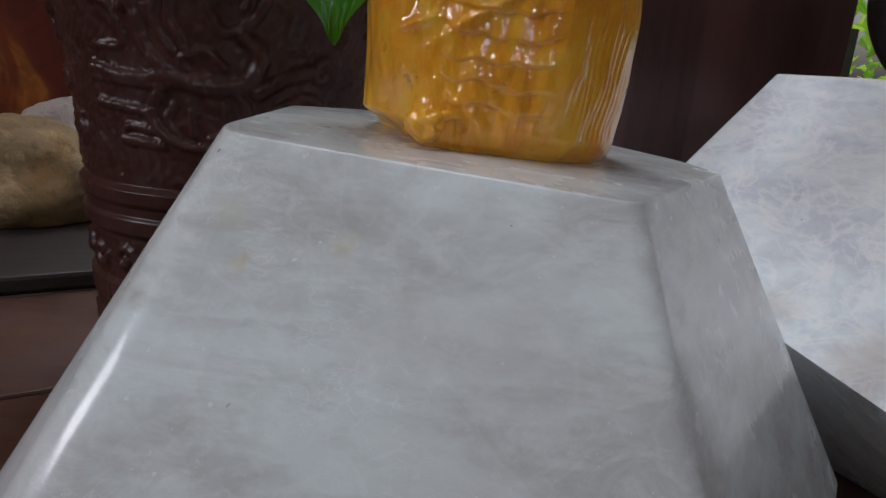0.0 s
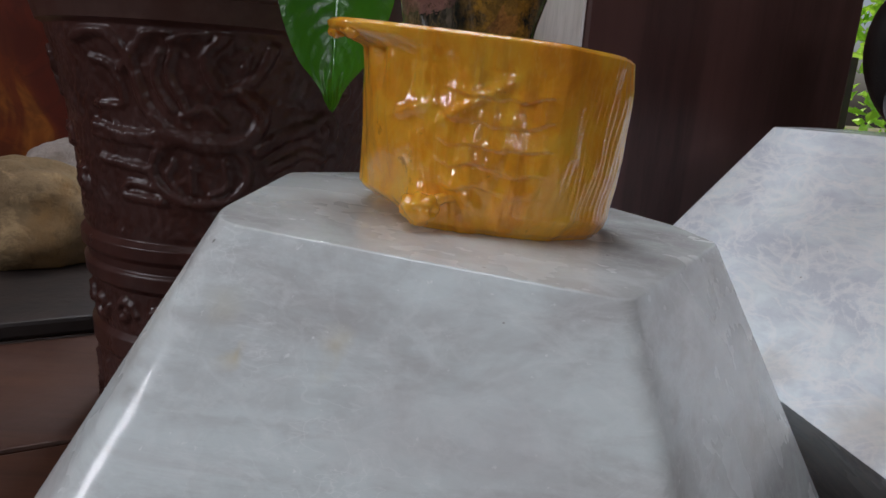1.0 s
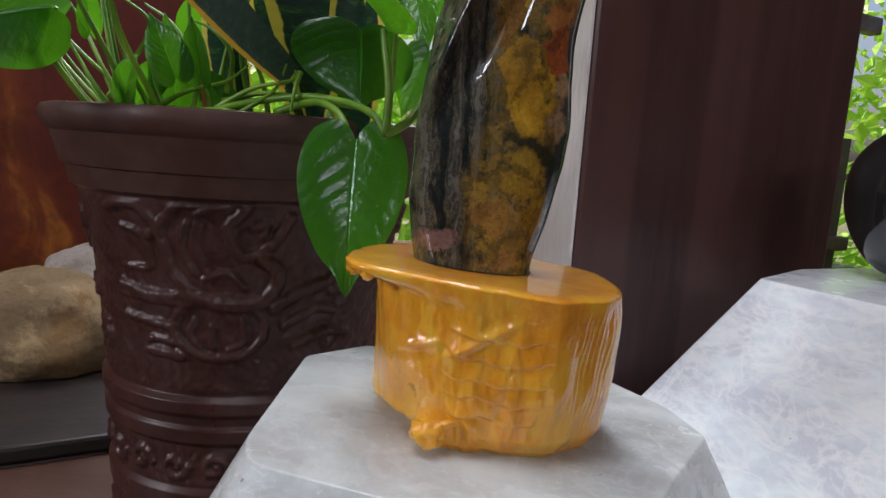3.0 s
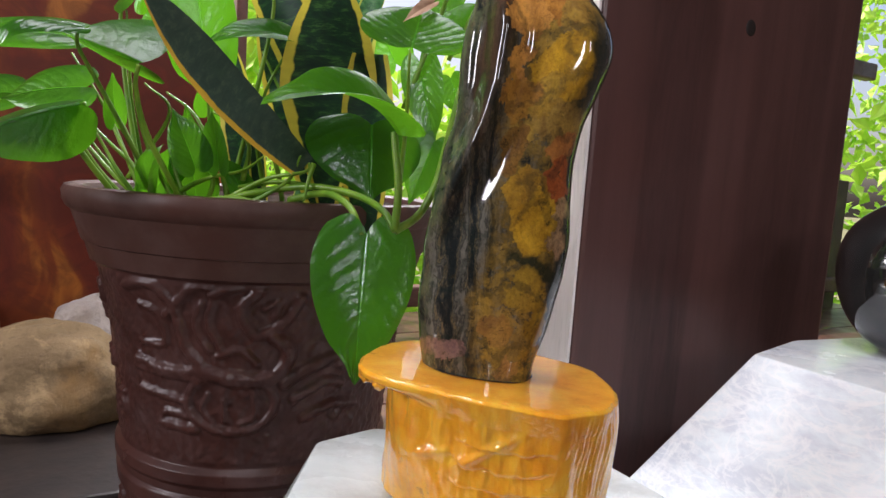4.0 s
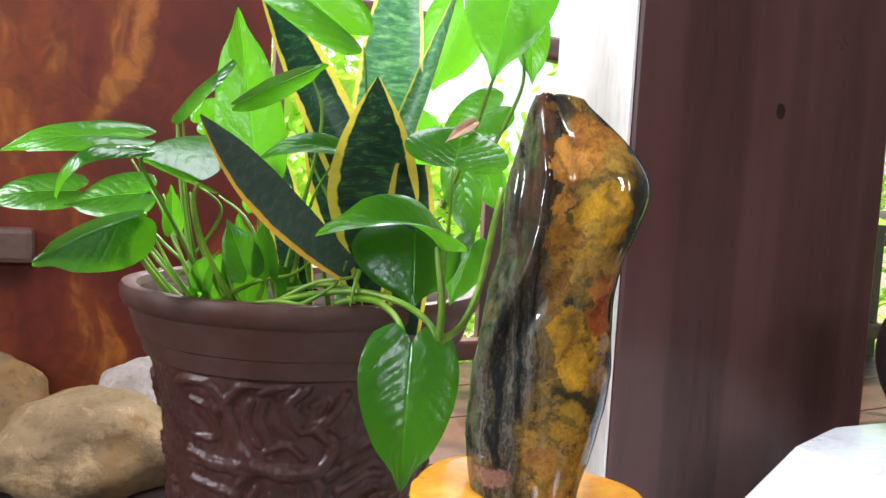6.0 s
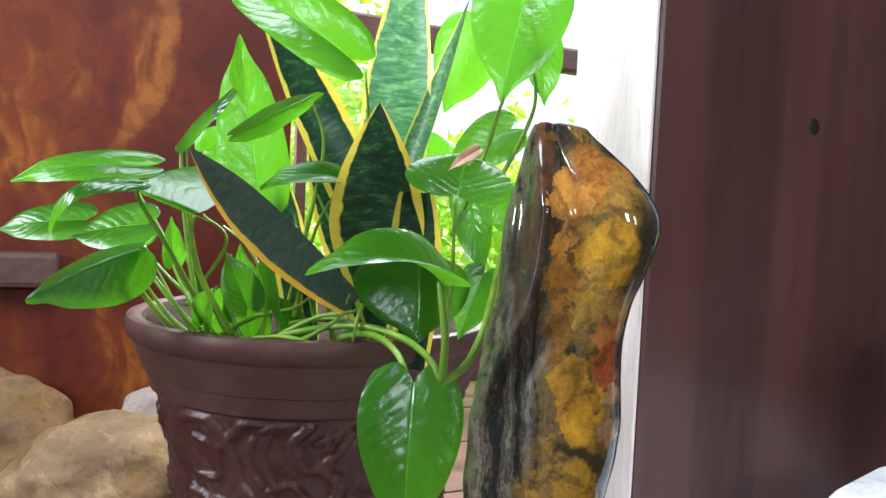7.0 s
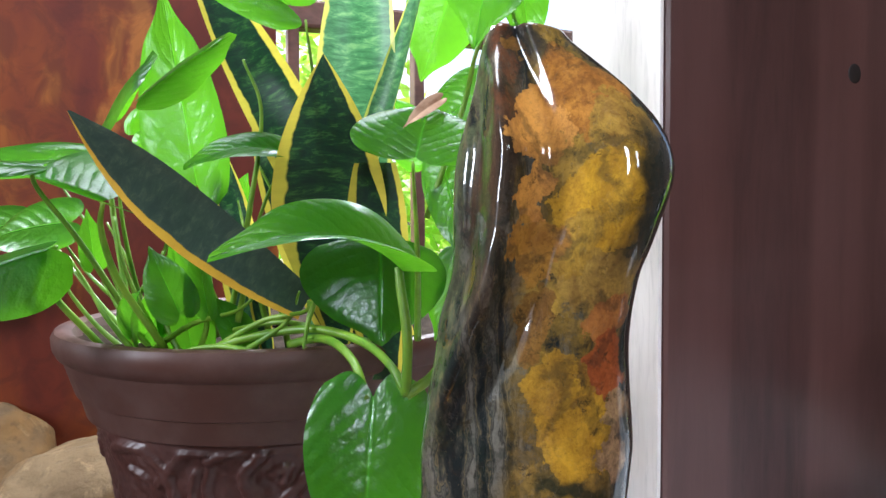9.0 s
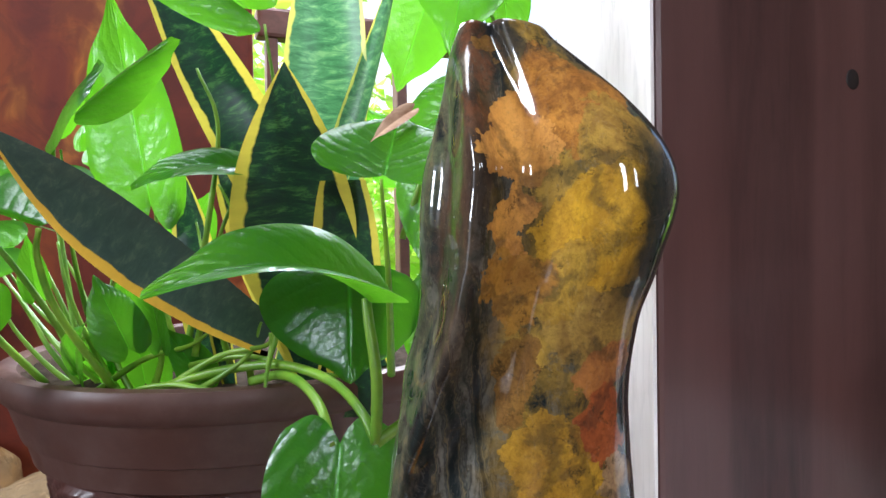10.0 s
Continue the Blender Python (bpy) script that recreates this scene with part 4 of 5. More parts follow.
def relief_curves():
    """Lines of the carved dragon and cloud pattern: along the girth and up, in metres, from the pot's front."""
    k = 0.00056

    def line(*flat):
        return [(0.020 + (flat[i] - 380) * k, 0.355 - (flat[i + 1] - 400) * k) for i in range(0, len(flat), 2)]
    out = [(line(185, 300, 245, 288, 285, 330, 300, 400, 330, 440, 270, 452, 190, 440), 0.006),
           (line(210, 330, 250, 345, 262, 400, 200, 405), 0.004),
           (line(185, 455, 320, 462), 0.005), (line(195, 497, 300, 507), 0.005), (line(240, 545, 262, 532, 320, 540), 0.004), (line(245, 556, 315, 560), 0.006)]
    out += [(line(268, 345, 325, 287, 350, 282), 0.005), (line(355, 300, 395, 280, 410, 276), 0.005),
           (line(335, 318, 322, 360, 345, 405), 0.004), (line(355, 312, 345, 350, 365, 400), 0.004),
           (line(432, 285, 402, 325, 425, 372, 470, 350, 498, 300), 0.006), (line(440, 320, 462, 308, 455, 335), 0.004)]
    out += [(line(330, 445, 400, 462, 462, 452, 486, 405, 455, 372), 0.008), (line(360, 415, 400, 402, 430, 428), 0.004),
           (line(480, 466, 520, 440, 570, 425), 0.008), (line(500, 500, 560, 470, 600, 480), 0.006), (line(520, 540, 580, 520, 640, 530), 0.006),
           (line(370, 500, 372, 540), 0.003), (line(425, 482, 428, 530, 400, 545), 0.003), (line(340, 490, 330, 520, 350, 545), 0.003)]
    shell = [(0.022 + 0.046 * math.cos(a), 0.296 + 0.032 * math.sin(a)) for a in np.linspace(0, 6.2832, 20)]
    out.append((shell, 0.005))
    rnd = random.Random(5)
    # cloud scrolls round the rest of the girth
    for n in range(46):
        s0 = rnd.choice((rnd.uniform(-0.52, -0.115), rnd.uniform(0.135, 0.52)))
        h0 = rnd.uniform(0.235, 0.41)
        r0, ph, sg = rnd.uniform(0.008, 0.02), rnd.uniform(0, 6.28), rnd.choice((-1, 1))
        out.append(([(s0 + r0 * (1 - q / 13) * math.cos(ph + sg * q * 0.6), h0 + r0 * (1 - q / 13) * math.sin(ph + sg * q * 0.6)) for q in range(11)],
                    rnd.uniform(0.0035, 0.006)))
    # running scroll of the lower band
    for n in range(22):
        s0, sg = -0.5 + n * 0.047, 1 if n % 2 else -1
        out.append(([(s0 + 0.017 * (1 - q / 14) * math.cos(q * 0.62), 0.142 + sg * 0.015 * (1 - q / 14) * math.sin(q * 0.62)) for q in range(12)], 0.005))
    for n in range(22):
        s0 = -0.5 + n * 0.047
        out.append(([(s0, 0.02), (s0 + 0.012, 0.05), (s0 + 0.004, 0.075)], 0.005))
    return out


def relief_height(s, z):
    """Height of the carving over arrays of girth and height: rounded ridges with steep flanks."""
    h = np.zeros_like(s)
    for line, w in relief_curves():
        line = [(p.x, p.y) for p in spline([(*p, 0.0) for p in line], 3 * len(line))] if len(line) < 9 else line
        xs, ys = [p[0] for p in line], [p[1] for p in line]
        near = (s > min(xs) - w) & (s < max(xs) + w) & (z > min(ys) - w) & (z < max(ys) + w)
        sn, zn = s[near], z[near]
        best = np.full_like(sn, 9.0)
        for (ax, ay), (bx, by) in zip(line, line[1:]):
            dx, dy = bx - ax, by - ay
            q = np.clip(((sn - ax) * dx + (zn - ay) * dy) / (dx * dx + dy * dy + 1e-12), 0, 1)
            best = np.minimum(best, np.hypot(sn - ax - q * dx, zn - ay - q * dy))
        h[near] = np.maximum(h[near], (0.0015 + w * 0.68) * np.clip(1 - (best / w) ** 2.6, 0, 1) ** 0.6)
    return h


def build_pot():
    pot = thing("flower_pot", "large dark brown clay pot with carved dragon relief and rolled rim", "pot")
    pot.location = POT
    cols = 640
    hs = sorted({round(z, 5) for z, r in POT_PROFILE[:28]} | {round(z, 5) for z in np.arange(0.01, 0.424, 0.0022)})
    rad = np.interp(hs, [p[0] for p in POT_PROFILE[:28]], [p[1] for p in POT_PROFILE[:28]])
    th = np.linspace(-math.pi, math.pi, cols, endpoint=False)
    S, Z = np.meshgrid(th * 0.168, np.array(hs))
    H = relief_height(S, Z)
    band = ((Z > 0.226) & (Z < 0.421)) | ((Z > 0.12) & (Z < 0.163)) | ((Z > 0.012) & (Z < 0.083))
    # fine ribs and curls between the main lines
    ribs = 0.0006 * np.abs(np.sin(Z * 330 + 2.2 * np.sin(S * 75 + 3 * np.sin(Z * 60)))) + 0.0008 * np.abs(np.sin(S * 260 + 3 * np.sin(Z * 95)))
    scales = 0.0007 * np.abs(np.sin(S * 520 + Z * 420)) * np.abs(np.sin(S * 520 - Z * 420))
    H = np.where(band, np.where(H < 0.0015, np.maximum(H, ribs * 0.8), H + scales), 0.0)
    body, rim = [], []
    for i, z in enumerate(hs):
        row = []
        for j, a in enumerate(th):
            g = a - math.pi / 2
            d = Vector((math.cos(g), math.sin(g), 0))
            rough = 0.0016 * noise.noise(Vector((S[i, j] * 90, z * 90, 3.0))) + 0.0009 * noise.noise(Vector((S[i, j] * 230, z * 230, 7.0))) if band[i, j] else 0.0
            row.append(d * (rad[i] + H[i, j] + rough) + Vector((0, 0, z)))
        (body if z <= 0.4281 else rim).append(row)
    rim.insert(0, body[-1])
    for z, r in POT_PROFILE[28:]:
        rim.append([Vector((math.cos(a - math.pi / 2) * r, math.sin(a - math.pi / 2) * r, z)) for a in th])
    bm = bmesh.new()
    vs = grid(bm, body, close=True)
    bm.faces.new(vs[0][::-1])
    part("body", bm, M_CLAY, pot, "carved dragon and cloud relief")
    bm = bmesh.new()
    grid(bm, rim, close=True)
    part("rim", bm, M_CLAY_RIM, pot, "smooth stepped collar and rolled rim").data.set_sharp_from_angle(angle=radians(35))
    bm = bmesh.new()
    rings = []
    for q in np.linspace(0.02, 0.1995, 24):
        rings.append([Vector((q * math.cos(a), q * math.sin(a), 0.497 + 0.008 * noise.noise(Vector((q * 40 * math.cos(a), q * 40 * math.sin(a), 1)))))
                      for a in np.linspace(0, 2 * math.pi, 90, endpoint=False)])
    grid(bm, rings, close=True)
    bmesh.ops.reverse_faces(bm, faces=bm.faces[:])
    part("soil", bm, M_SOIL, pot, "dark damp soil")


build_pot()

# plants
POTHOS = thing("pothos_plant", "trailing pothos with glossy heart-shaped green leaves in the clay pot", "plant")
SNAKE = thing("snake_plant", "variegated snake plant with yellow-edged dark green blades in the clay pot", "plant")


def leaf_axes(base, tip, facing):
    b, t, n = Vector(base), Vector(tip), Vector(facing)
    y = t - b
    length = y.length
    y.normalize()
    x = y.cross(n).normalized()
    return b, length, x, y, x.cross(y).normalized()


def pothos_leaf(base, tip, width, facing, arch=0.0, fold=0.12, quilt=0.002, material=M_LEAF, label=""):
    """A heart-shaped leaf from its joint to its tip; facing: where its upper side looks; arch: rise of the midrib; fold: of the halves."""
    b, length, x, y, n = leaf_axes(base, tip, facing)
    folds = fold if isinstance(fold, tuple) else (fold, fold)
    rnd = random.Random(int(abs(base[0]) * 9000 + abs(tip[2]) * 7000))
    ph = rnd.uniform(0, 6)
    rows, cols = 40, 21
    pts, uvs = [], []
    for i in range(rows):
        a = i / (rows - 1)
        fall = max(0.0, (a - 0.24) / 0.76)
        half = 0.5 * width * (0.58 + 0.42 * math.sqrt(1 - (1 - min(1.0, a / 0.26)) ** 2)) * (1 - fall ** 1.85)
        half *= 1 - 0.3 * smooth(0.72, 0.9, a) * (1 - smooth(0.9, 1.0, a))
        half = max(half, 0.0006 * (1 - a) + 0.0003)
        row, uv = [], []
        for j in range(cols):
            u = -1 + 2 * j / (cols - 1)
            au = abs(u)
            along = a * length + length * (1 - a) ** 4 * -0.13 * math.sin(math.pi * 0.72 * au ** 0.85)
            lean = math.atan(1.6 * folds[u > 0])
            rise = arch * length * 4 * a * (1 - a) + math.sin(lean) * half * au - 0.10 * half * au ** 4
            rise += quilt * length * (abs(math.sin(27.0 * (a - 0.34 * au) + 1.2 * math.sin(ph + 7 * a) + 0.4 * u)) ** 0.5 - 0.6) * min(1, au * 4) * (1 - au ** 3)
            rise += 0.010 * length * math.sin(a * 9 + ph + u * 2) * au + 0.02 * length * math.sin(ph + a * 4) * u
            row.append(b + x * (u * half * math.cos(lean)) + y * along + n * rise)
            uv.append((u, a))
        pts.append(row)
        uvs.append(uv)
    bm = bmesh.new()
    grid(bm, pts, uvs)
    return part("leaf", bm, material, POTHOS, label)


def pothos_stem(points, r0, r1):
    bm = bmesh.new()
    tube(bm, points, r0, r1, 24, 8)
    return part("stem", bm, M_STEM, POTHOS)


def snake_blade(base, tip, width, facing, arch=0.0, fold=0.25, top=1.0, material=M_BLADE, label="", bow=0.0, waist=False):
    """A stiff pointed blade; top below 1 cuts it short; bow bends it sideways; a waist narrows it to the foot."""
    b, length, x, y, n = leaf_axes(base, tip, facing)
    rows, cols = 40, 13
    pts, uvs = [], []
    for i in range(rows):
        a = i / (rows - 1) * top
        grow = 0.12 + 0.88 * smooth(0.0, 0.6, a) if waist else 0.55 + 0.45 * math.sin(min(1.0, a / 0.5) * math.pi / 2)
        half = 0.5 * width * grow * math.sqrt(max(0.0, 1 - smooth(0.45, 1.0, a) ** 1.6)) + 0.0004
        row, uv = [], []
        for j in range(cols):
            u = -1 + 2 * j / (cols - 1)
            rise = arch * length * 4 * a * (1 - a) + fold * half * u * u + 0.006 * length * math.sin(a * 7 + u)
            row.append(b + x * (u * half + bow * length * 4 * a * (1 - a)) + y * a * length / top + n * rise)
            uv.append((u, a * length * 6))
        pts.append(row)
        uvs.append(uv)
    bm = bmesh.new()
    grid(bm, pts, uvs)
    return part("blade", bm, material, SNAKE, label)


# pothos: the leaf that hangs over the rim, the arching leaf, then the crown
pothos_leaf((-0.090, 0.133, 0.490), (-0.089, 0.108, 0.366), 0.090, (0, -1, 0.1), 0.05, 0.10, 0.02)
pothos_leaf((-0.068, 0.125, 0.574), (-0.154, 0.037, 0.586), 0.064, (-0.1, -0.76, 0.65), 0.18, (0.5, 0.3))
pothos_leaf((-0.047, 0.150, 0.687), (-0.071, 0.143, 0.668), 0.013, (0.1, -0.9, 0.4), 0.06, 0.3, material=M_WITHER, label="brown withered leaf edge")
pothos_leaf((-0.062, 0.140, 0.648), (-0.055, 0.155, 0.686), 0.096, (0.02, -0.92, 0.38), 0.02, 0.15)
pothos_leaf((-0.014, 0.270, 0.871), (-0.034, 0.240, 0.743), 0.102, (-0.02, -0.97, 0.23), 0.03, 0.12)
pothos_leaf((-0.000, 0.300, 0.826), (0.008, 0.290, 0.748), 0.046, (0.30, -0.94, 0.15), 0.05, 0.12)
pothos_leaf((-0.174, 0.200, 0.773), (-0.299, 0.170, 0.835), 0.073, (0.36, -0.89, 0.30), 0.1, 0.2)
pothos_leaf((-0.278, 0.250, 0.640), (-0.302, 0.240, 0.806), 0.078, (0.17, -0.99, 0.03), 0, 0.25)
pothos_leaf((-0.372, 0.262, 0.702), (-0.290, 0.210, 0.744), 0.044, (-0.25, -0.60, 0.76), 0.04, (-0.15, -0.45))
pothos_leaf((-0.360, 0.285, 0.690), (-0.322, 0.285, 0.718), 0.040, (0.05, -0.98, 0.15), 0.0, 0.1)
pothos_leaf((-0.259, 0.139, 0.692), (-0.168, 0.098, 0.722), 0.052, (0.05, -0.99, 0.12), 0.03, (-0.6, -6.0))
pothos_leaf((-0.300, 0.155, 0.622), (-0.369, 0.155, 0.644), 0.120, (0.05, -0.99, 0.10), 0.02, (-7.0, -0.5))
pothos_leaf((-0.368, 0.180, 0.586), (-0.423, 0.105, 0.541), 0.098, (0.05, -0.93, 0.36), 0.08, (-1.3, -0.5))
pothos_leaf((-0.347, 0.142, 0.644), (-0.408, 0.112, 0.600), 0.030, (0.10, -0.55, 0.83), 0.34, -0.25)
pothos_leaf((-0.400, 0.250, 0.608), (-0.492, 0.250, 0.590), 0.058, (0.64, -0.62, 0.51), 0.05, 0.05)
pothos_leaf((-0.552, 0.360, 0.606), (-0.672, 0.355, 0.588), 0.056, (0.64, -0.62, 0.51), 0.05, 0.05)
pothos_leaf((-0.474, 0.365, 0.676), (-0.630, 0.330, 0.650), 0.046, (0.64, -0.62, 0.51), 0.10, 0.05)
pothos_leaf((-0.264, 0.195, 0.535), (-0.283, 0.185, 0.588), 0.040, (0.45, -0.85, 0.25), 0.05, 0.2)
pothos_leaf((-0.245, 0.205, 0.535), (-0.250, 0.195, 0.590), 0.032, (-0.35, -0.92, 0.15), 0.0, 0.2)
pothos_leaf((-0.318, 0.215, 0.512), (-0.292, 0.190, 0.555), 0.036, (0.15, -0.80, 0.58), 0.1, 0.15)
pothos_leaf((-0.352, 0.215, 0.572), (-0.347, 0.200, 0.618), 0.024, (0.6, -0.78, 0.1), 0.0, 0.3)
pothos_leaf((-0.099, 0.190, 0.585), (-0.095, 0.175, 0.516), 0.117, (0.42, -0.87, -0.25), 0, -0.12)
pothos_leaf((-0.043, 0.240, 0.576), (-0.063, 0.220, 0.513), 0.044, (0.12, -0.96, 0.27), 0, 0.15)
pothos_leaf((-0.182, 0.220, 0.662), (-0.250, 0.180, 0.648), 0.034, (0.26, -0.68, 0.69), 0.15, 0.2)
pothos_leaf((-0.280, 0.240, 0.500), (-0.285, 0.220, 0.594), 0.049, (0.35, -0.92, -0.18), 0, 0.15)
pothos_leaf((-0.025, 0.310, 0.728), (-0.093, 0.300, 0.680), 0.058, (0.02, -0.98, 0.17), 0.06, 0.1)
pothos_leaf((-0.067, 0.290, 0.661), (-0.044, 0.250, 0.573), 0.046, (-0.19, -0.91, 0.37), 0, 0.15)
pothos_leaf((-0.034, 0.330, 0.652), (-0.019, 0.320, 0.609), 0.038, (-0.04, -0.98, 0.21), 0, 0.1)
pothos_leaf((-0.332, 0.250, 0.502), (-0.256, 0.220, 0.571), 0.040, (-0.28, -0.95, -0.10), 0.08, 0.2)
pothos_leaf((-0.226, 0.230, 0.500), (-0.247, 0.210, 0.548), 0.035, (0.82, -0.56, 0.13), 0.1, 0.2)
pothos_leaf((-0.080, 0.460, 0.878), (-0.117, 0.450, 0.766), 0.091, (0.19, -0.98, 0.02), 0, 0.1)
pothos_leaf((-0.104, 0.400, 0.675), (-0.142, 0.400, 0.743), 0.056, (0.07, -1.00, 0.04), 0, 0.1)
pothos_leaf((-0.315, 0.360, 0.596), (-0.282, 0.360, 0.659), 0.049, (0.29, -0.95, -0.15), 0, 0.1)

snake_blade((-0.149, 0.251, 0.478), (-0.143, 0.194, 0.733), 0.092, (0.1, -1, 0), 0, waist=True)
snake_blade((-0.170, 0.333, 0.478), (-0.137, 0.300, 0.938), 0.076, (0, -1, 0), 0, material=M_BLADE_BACKLIT, label="pale green blade, backlight painted into its colour")
snake_blade((-0.116, 0.345, 0.478), (-0.293, 0.250, 0.860), 0.058, (0.5, -0.9, 0), 0.05)
snake_blade((-0.198, 0.300, 0.478), (-0.070, 0.300, 0.876), 0.034, (-0.6, -0.8, 0), 0, material=M_BLADE_BACKLIT)
snake_blade((-0.107, 0.233, 0.478), (-0.107, 0.210, 0.652), 0.049, (0, -1, 0), 0, top=0.8)
snake_blade((-0.164, 0.205, 0.541), (-0.262, 0.072, 0.673), 0.045, (0.45, -0.75, 0.35), -0.03, bow=-0.025, material=M_BLADE_BACK, label="grey-green leaning blade with an orange-yellow margin")
snake_blade((-0.152, 0.295, 0.478), (-0.236, 0.270, 0.709), 0.046, (0.2, -1, 0), 0)
snake_blade((-0.218, 0.265, 0.478), (-0.228, 0.240, 0.609), 0.017, (0, -1, 0), 0)
snake_blade((-0.232, 0.270, 0.478), (-0.263, 0.270, 0.673), 0.037, (0.1, -1, 0), 0)

pothos_stem([(-0.176, 0.205, 0.510), (-0.150, 0.190, 0.518), (-0.126, 0.165, 0.519), (-0.106, 0.145, 0.509), (-0.094, 0.133, 0.488)], 0.0036, 0.0029)
pothos_stem([(-0.268, 0.210, 0.495), (-0.221, 0.205, 0.512), (-0.175, 0.200, 0.522), (-0.139, 0.185, 0.525), (-0.102, 0.160, 0.520), (-0.076, 0.130, 0.510), (-0.065, 0.120, 0.495)], 0.0036, 0.0029)
pothos_stem([(-0.065, 0.120, 0.495), (-0.064, 0.120, 0.531), (-0.069, 0.124, 0.563), (-0.071, 0.127, 0.576)], 0.0036, 0.0029)
pothos_stem([(-0.065, 0.120, 0.495), (-0.046, 0.130, 0.510), (-0.034, 0.150, 0.540), (-0.026, 0.170, 0.585), (-0.018, 0.190, 0.632)], 0.0036, 0.0029)
pothos_stem([(-0.280, 0.200, 0.505), (-0.298, 0.170, 0.561), (-0.303, 0.157, 0.600), (-0.300, 0.155, 0.621)], 0.0030, 0.0018)
pothos_stem([(-0.358, 0.230, 0.500), (-0.381, 0.200, 0.550), (-0.378, 0.192, 0.578), (-0.367, 0.190, 0.588)], 0.0030, 0.0018)
pothos_stem([(-0.340, 0.250, 0.500), (-0.362, 0.258, 0.600), (-0.372, 0.262, 0.665), (-0.376, 0.268, 0.699)], 0.0030, 0.0018)
pothos_stem([(-0.319, 0.220, 0.520), (-0.345, 0.190, 0.590), (-0.352, 0.155, 0.630), (-0.347, 0.142, 0.643)], 0.0026, 0.0014)
pothos_stem([(-0.350, 0.260, 0.487), (-0.374, 0.250, 0.512), (-0.393, 0.240, 0.542), (-0.402, 0.236, 0.566)], 0.0028, 0.001)
pothos_stem([(-0.342, 0.250, 0.493), (-0.362, 0.240, 0.526), (-0.376, 0.240, 0.549), (-0.392, 0.236, 0.577)], 0.0028, 0.001)
pothos_stem([(-0.295, 0.230, 0.493), (-0.317, 0.225, 0.536), (-0.330, 0.220, 0.576), (-0.337, 0.220, 0.612)], 0.0028, 0.001)
pothos_stem([(-0.358, 0.300, 0.499), (-0.368, 0.280, 0.595), (-0.371, 0.270, 0.690)], 0.0028, 0.001)
pothos_stem([(-0.310, 0.250, 0.498), (-0.349, 0.250, 0.531), (-0.382, 0.250, 0.559), (-0.414, 0.260, 0.587)], 0.0028, 0.001)
pothos_stem([(-0.245, 0.210, 0.503), (-0.197, 0.200, 0.529), (-0.159, 0.190, 0.538), (-0.155, 0.190, 0.547)], 0.0028, 0.001)
pothos_stem([(-0.151, 0.190, 0.546), (-0.154, 0.185, 0.530), (-0.157, 0.183, 0.511)], 0.0028, 0.001)
pothos_stem([(-0.080, 0.280, 0.610), (-0.048, 0.280, 0.704), (-0.034, 0.260, 0.747), (-0.016, 0.270, 0.795), (-0.014, 0.270, 0.868)], 0.0028, 0.001)
pothos_stem([(-0.037, 0.300, 0.666), (-0.005, 0.300, 0.738), (-0.002, 0.290, 0.771), (-0.010, 0.280, 0.795)], 0.0028, 0.001)
pothos_stem([(-0.272, 0.270, 0.503), (-0.281, 0.270, 0.582), (-0.282, 0.260, 0.653)], 0.0028, 0.001)
pothos_stem([(-0.213, 0.250, 0.510), (-0.221, 0.240, 0.569), (-0.210, 0.230, 0.615), (-0.182, 0.220, 0.662)], 0.0028, 0.001)
pothos_stem([(-0.163, 0.240, 0.527), (-0.156, 0.220, 0.673), (-0.159, 0.200, 0.761)], 0.0028, 0.001)
pothos_stem([(-0.242, 0.230, 0.511), (-0.216, 0.220, 0.615), (-0.200, 0.210, 0.692), (-0.210, 0.200, 0.733)], 0.0028, 0.001)
pothos_stem([(-0.354, 0.280, 0.496), (-0.393, 0.280, 0.582), (-0.434, 0.280, 0.645)], 0.0028, 0.001)
pothos_stem([(-0.364, 0.320, 0.483), (-0.396, 0.330, 0.560), (-0.422, 0.330, 0.608)], 0.0028, 0.001)
pothos_stem([(-0.071, 0.190, 0.519), (-0.065, 0.160, 0.583), (-0.063, 0.135, 0.645)], 0.0028, 0.001)
pothos_stem([(-0.308, 0.220, 0.497), (-0.265, 0.215, 0.523), (-0.224, 0.210, 0.535), (-0.204, 0.210, 0.550)], 0.0028, 0.001)
pothos_stem([(-0.238, 0.220, 0.516), (-0.184, 0.210, 0.527), (-0.124, 0.190, 0.520), (-0.097, 0.190, 0.517)], 0.0028, 0.001)
pothos_stem([(-0.382, 0.300, 0.517), (-0.337, 0.300, 0.590), (-0.365, 0.300, 0.621)], 0.0028, 0.001)
pothos_stem([(-0.227, 0.220, 0.525), (-0.222, 0.220, 0.559), (-0.240, 0.220, 0.581), (-0.262, 0.230, 0.590)], 0.0028, 0.001)
pothos_stem([(-0.338, 0.270, 0.487), (-0.366, 0.270, 0.509), (-0.396, 0.270, 0.542), (-0.412, 0.270, 0.562)], 0.0028, 0.001)
pothos_stem([(-0.309, 0.240, 0.491), (-0.333, 0.235, 0.516), (-0.355, 0.235, 0.550), (-0.370, 0.240, 0.575)], 0.0028, 0.001)
pothos_stem([(-0.278, 0.220, 0.496), (-0.291, 0.220, 0.521), (-0.299, 0.220, 0.552), (-0.296, 0.225, 0.583)], 0.0028, 0.001)
pothos_stem([(-0.268, 0.230, 0.495), (-0.260, 0.230, 0.522), (-0.272, 0.235, 0.549), (-0.296, 0.240, 0.571)], 0.0028, 0.001)
pothos_stem([(-0.222, 0.210, 0.501), (-0.197, 0.200, 0.514), (-0.175, 0.200, 0.531), (-0.166, 0.200, 0.553)], 0.0028, 0.001)
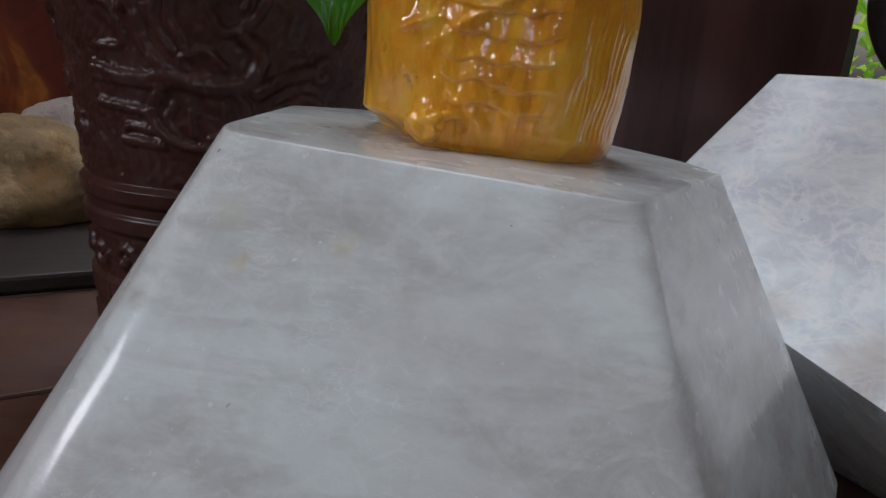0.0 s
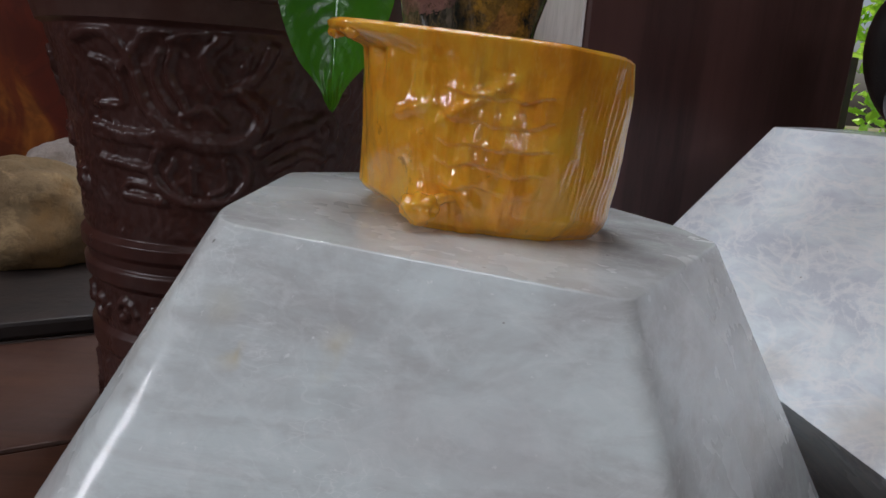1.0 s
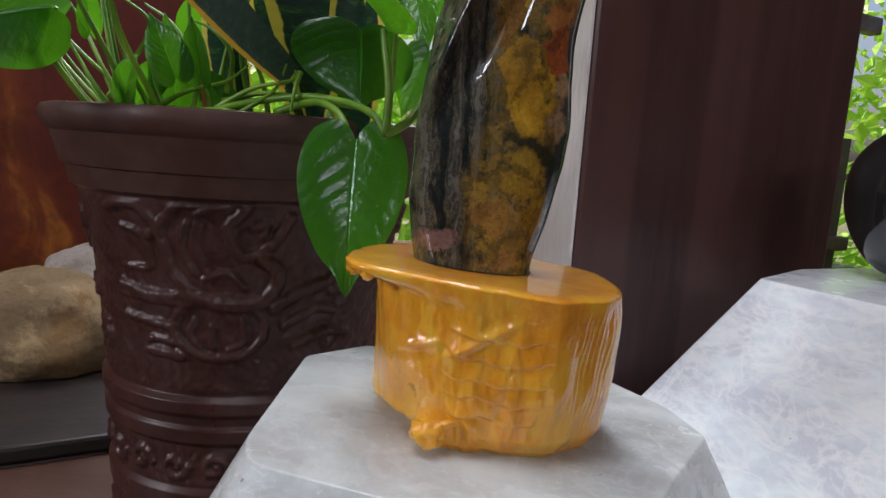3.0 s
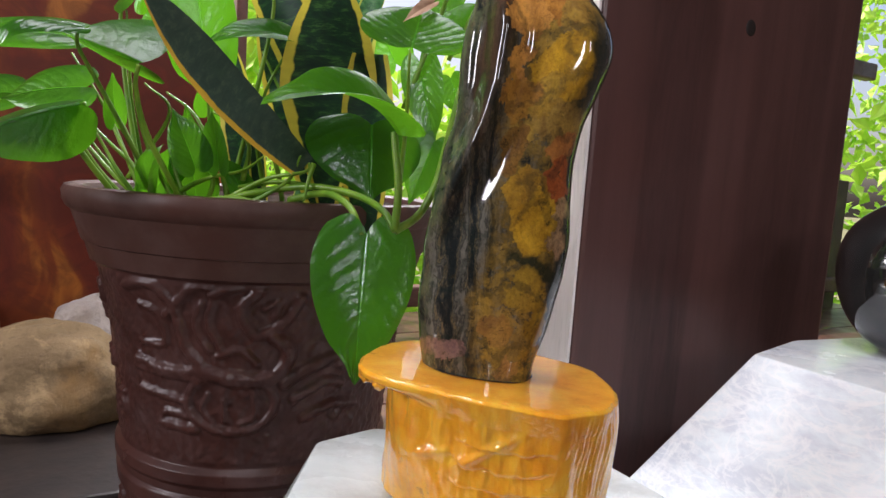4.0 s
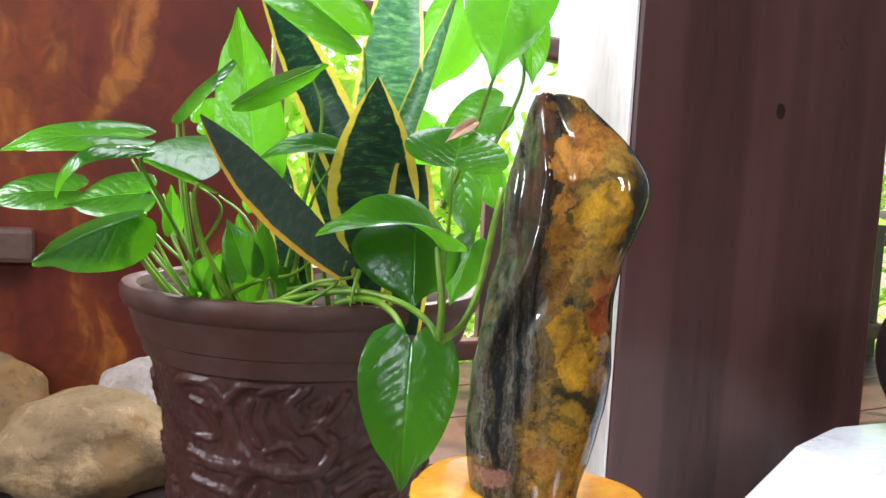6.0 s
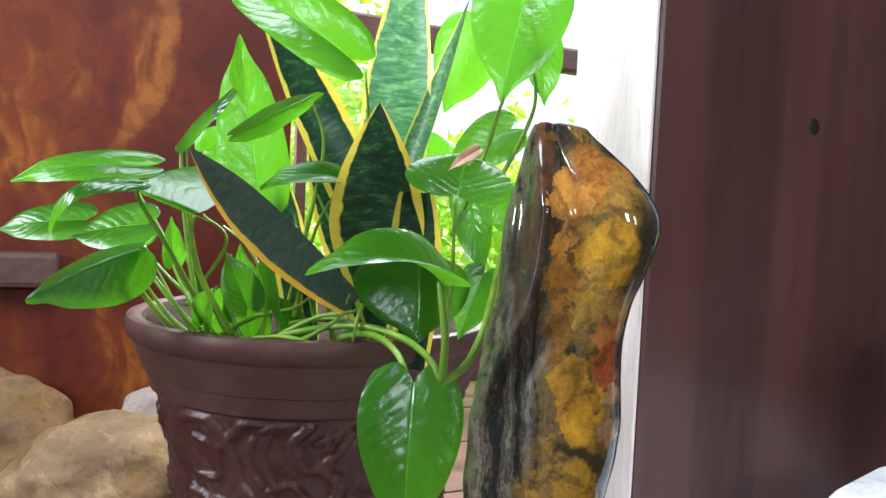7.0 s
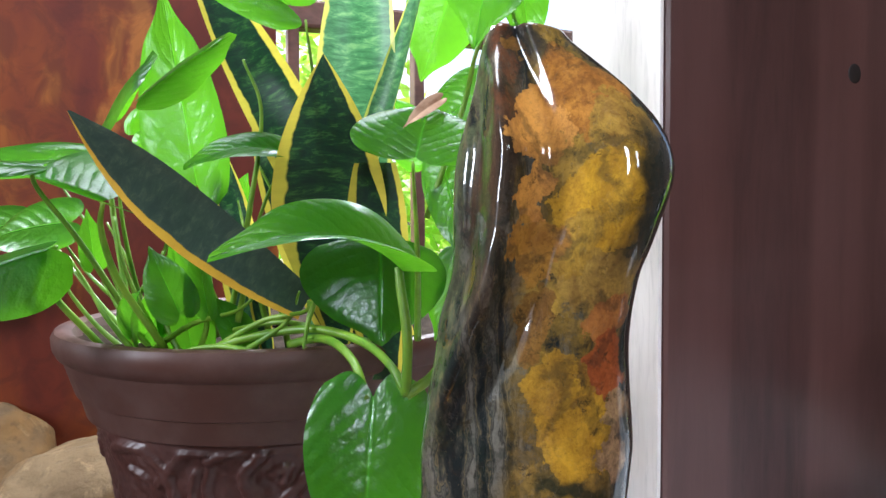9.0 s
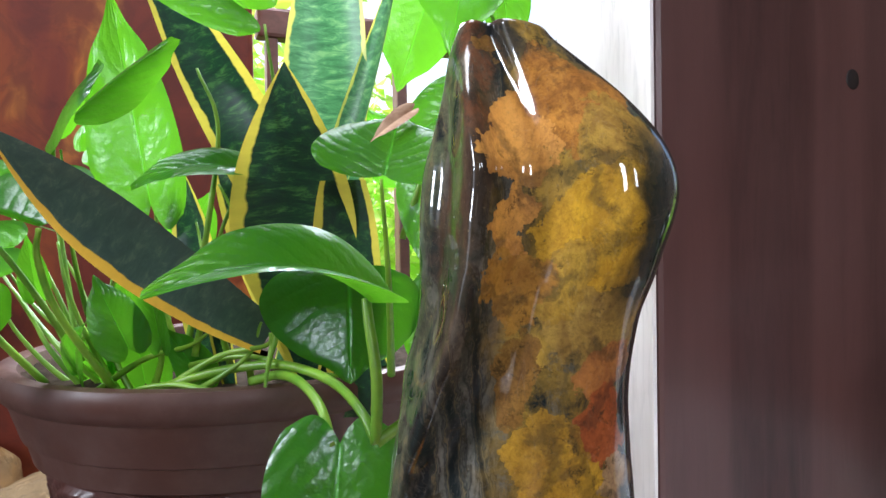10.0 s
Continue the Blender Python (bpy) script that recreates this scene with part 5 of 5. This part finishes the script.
pothos_stem([(-0.356, 0.290, 0.488), (-0.397, 0.290, 0.524), (-0.447, 0.300, 0.572), (-0.477, 0.310, 0.603)], 0.0028, 0.001)
pothos_stem([(-0.249, 0.250, 0.494), (-0.263, 0.250, 0.542), (-0.293, 0.260, 0.588), (-0.327, 0.270, 0.610)], 0.0028, 0.001)
pothos_stem([(-0.201, 0.190, 0.506), (-0.228, 0.195, 0.509), (-0.258, 0.200, 0.505), (-0.288, 0.210, 0.493)], 0.0028, 0.001)
pothos_stem([(-0.191, 0.240, 0.499), (-0.202, 0.240, 0.547), (-0.231, 0.250, 0.591), (-0.245, 0.260, 0.626)], 0.0028, 0.001)
pothos_stem([(-0.138, 0.260, 0.525), (-0.196, 0.260, 0.604), (-0.225, 0.260, 0.656)], 0.0028, 0.001)


# boulders on the ledge
def boulder(name, centre, size, turn, seed, material, label):
    bm = bmesh.new()
    bmesh.ops.create_icosphere(bm, subdivisions=5, radius=1.0)
    for v in bm.verts:
        d = v.co.copy()
        k = 1 + 0.22 * noise.noise(d * 1.1 + Vector((seed, 0, 0))) + 0.10 * noise.noise(d * 2.6 + Vector((0, seed, 0))) + 0.03 * noise.noise(d * 7 + Vector((0, 0, seed)))
        v.co = Vector((d.x * size[0], d.y * size[1], d.z * size[2])) * k
        v.co.z = max(v.co.z, -size[2] * 0.62)
    low = min(v.co.z for v in bm.verts)
    bmesh.ops.transform(bm, matrix=pose(centre[0], centre[1], centre[2] - low, 0, 0, turn), verts=bm.verts)
    tagged(part(name, bm, material), label, "rock", "boulders by the wall")


boulder("boulder", (-0.80, 0.80, 0.0285), (0.19, 0.12, 0.115), 20, 2.0, M_ROCK, "rounded tan boulder with ochre stains on the dark ledge")
boulder("boulder", (-0.80, 0.985, 0.0285), (0.11, 0.07, 0.125), 40, 5.0, M_PALE_ROCK, "pale pinkish boulder behind the tan one")
boulder("boulder", (-1.08, 0.86, 0.0285), (0.14, 0.10, 0.15), 10, 9.0, M_ROCK, "brown boulder with a flat top beside the wall")


# the garden
def bush(centre, size, count, leaf, seed, label):
    rnd = random.Random(seed)
    verts, faces = [], []
    for n in range(count):
        d = Vector((rnd.gauss(0, 1), rnd.gauss(0, 1), rnd.gauss(0, 1))).normalized()
        r = (0.55 + 0.45 * rnd.random()) * (1 + 0.35 * noise.noise(d * 2.2 + Vector((seed, 0, 0))))
        p = Vector((centre[0] + d.x * size[0] * r, centre[1] + d.y * size[1] * r, centre[2] + d.z * size[2] * r))
        y = Vector((rnd.gauss(0, 1), rnd.gauss(0, 1), rnd.gauss(-0.6, 0.6))).normalized()
        x = y.cross(Vector((rnd.gauss(0, 1), rnd.gauss(0, 1), rnd.gauss(0, 1)))).normalized()
        k = leaf * rnd.uniform(0.6, 1.3)
        q = y.cross(x) * k * 0.12
        i = len(verts)
        verts += [p, p + y * k * 0.45 + x * k * 0.28 + q, p + y * k, p + y * k * 0.45 - x * k * 0.28 + q]
        faces += [(i, i + 1, i + 2), (i, i + 2, i + 3)]
    me = bpy.data.meshes.new("bush")
    me.from_pydata([tuple(v) for v in verts], [], faces)
    me.materials.append(M_HEDGE)
    tagged(new("bush", me), label, "bush", kind="stuff")


for n, (ex, ey, h) in enumerate(((-5.2, -0.6, 1.0), (-5.6, 1.4, 1.3), (-4.6, -2.6, 0.9), (0.4, 3.3, 1.9), (1.5, 3.0, 1.3), (2.7, 2.8, 1.9), (3.9, 2.2, 2.3), (-0.8, 3.6, 1.4), (4.4, 0.9, 1.0), (5.0, -0.6, 1.1), (1.0, 5.0, 2.0),
                                 (3.6, 4.2, 2.0), (-2.6, 4.0, 1.6))):
    c = HOUSE @ Vector((ex, ey, 0))
    bush((c.x, c.y, -0.6 + h * 0.62), (0.8, 0.8, h * 0.75), 2600, 0.11, n + 1, "sunlit green garden shrub of many leaves")
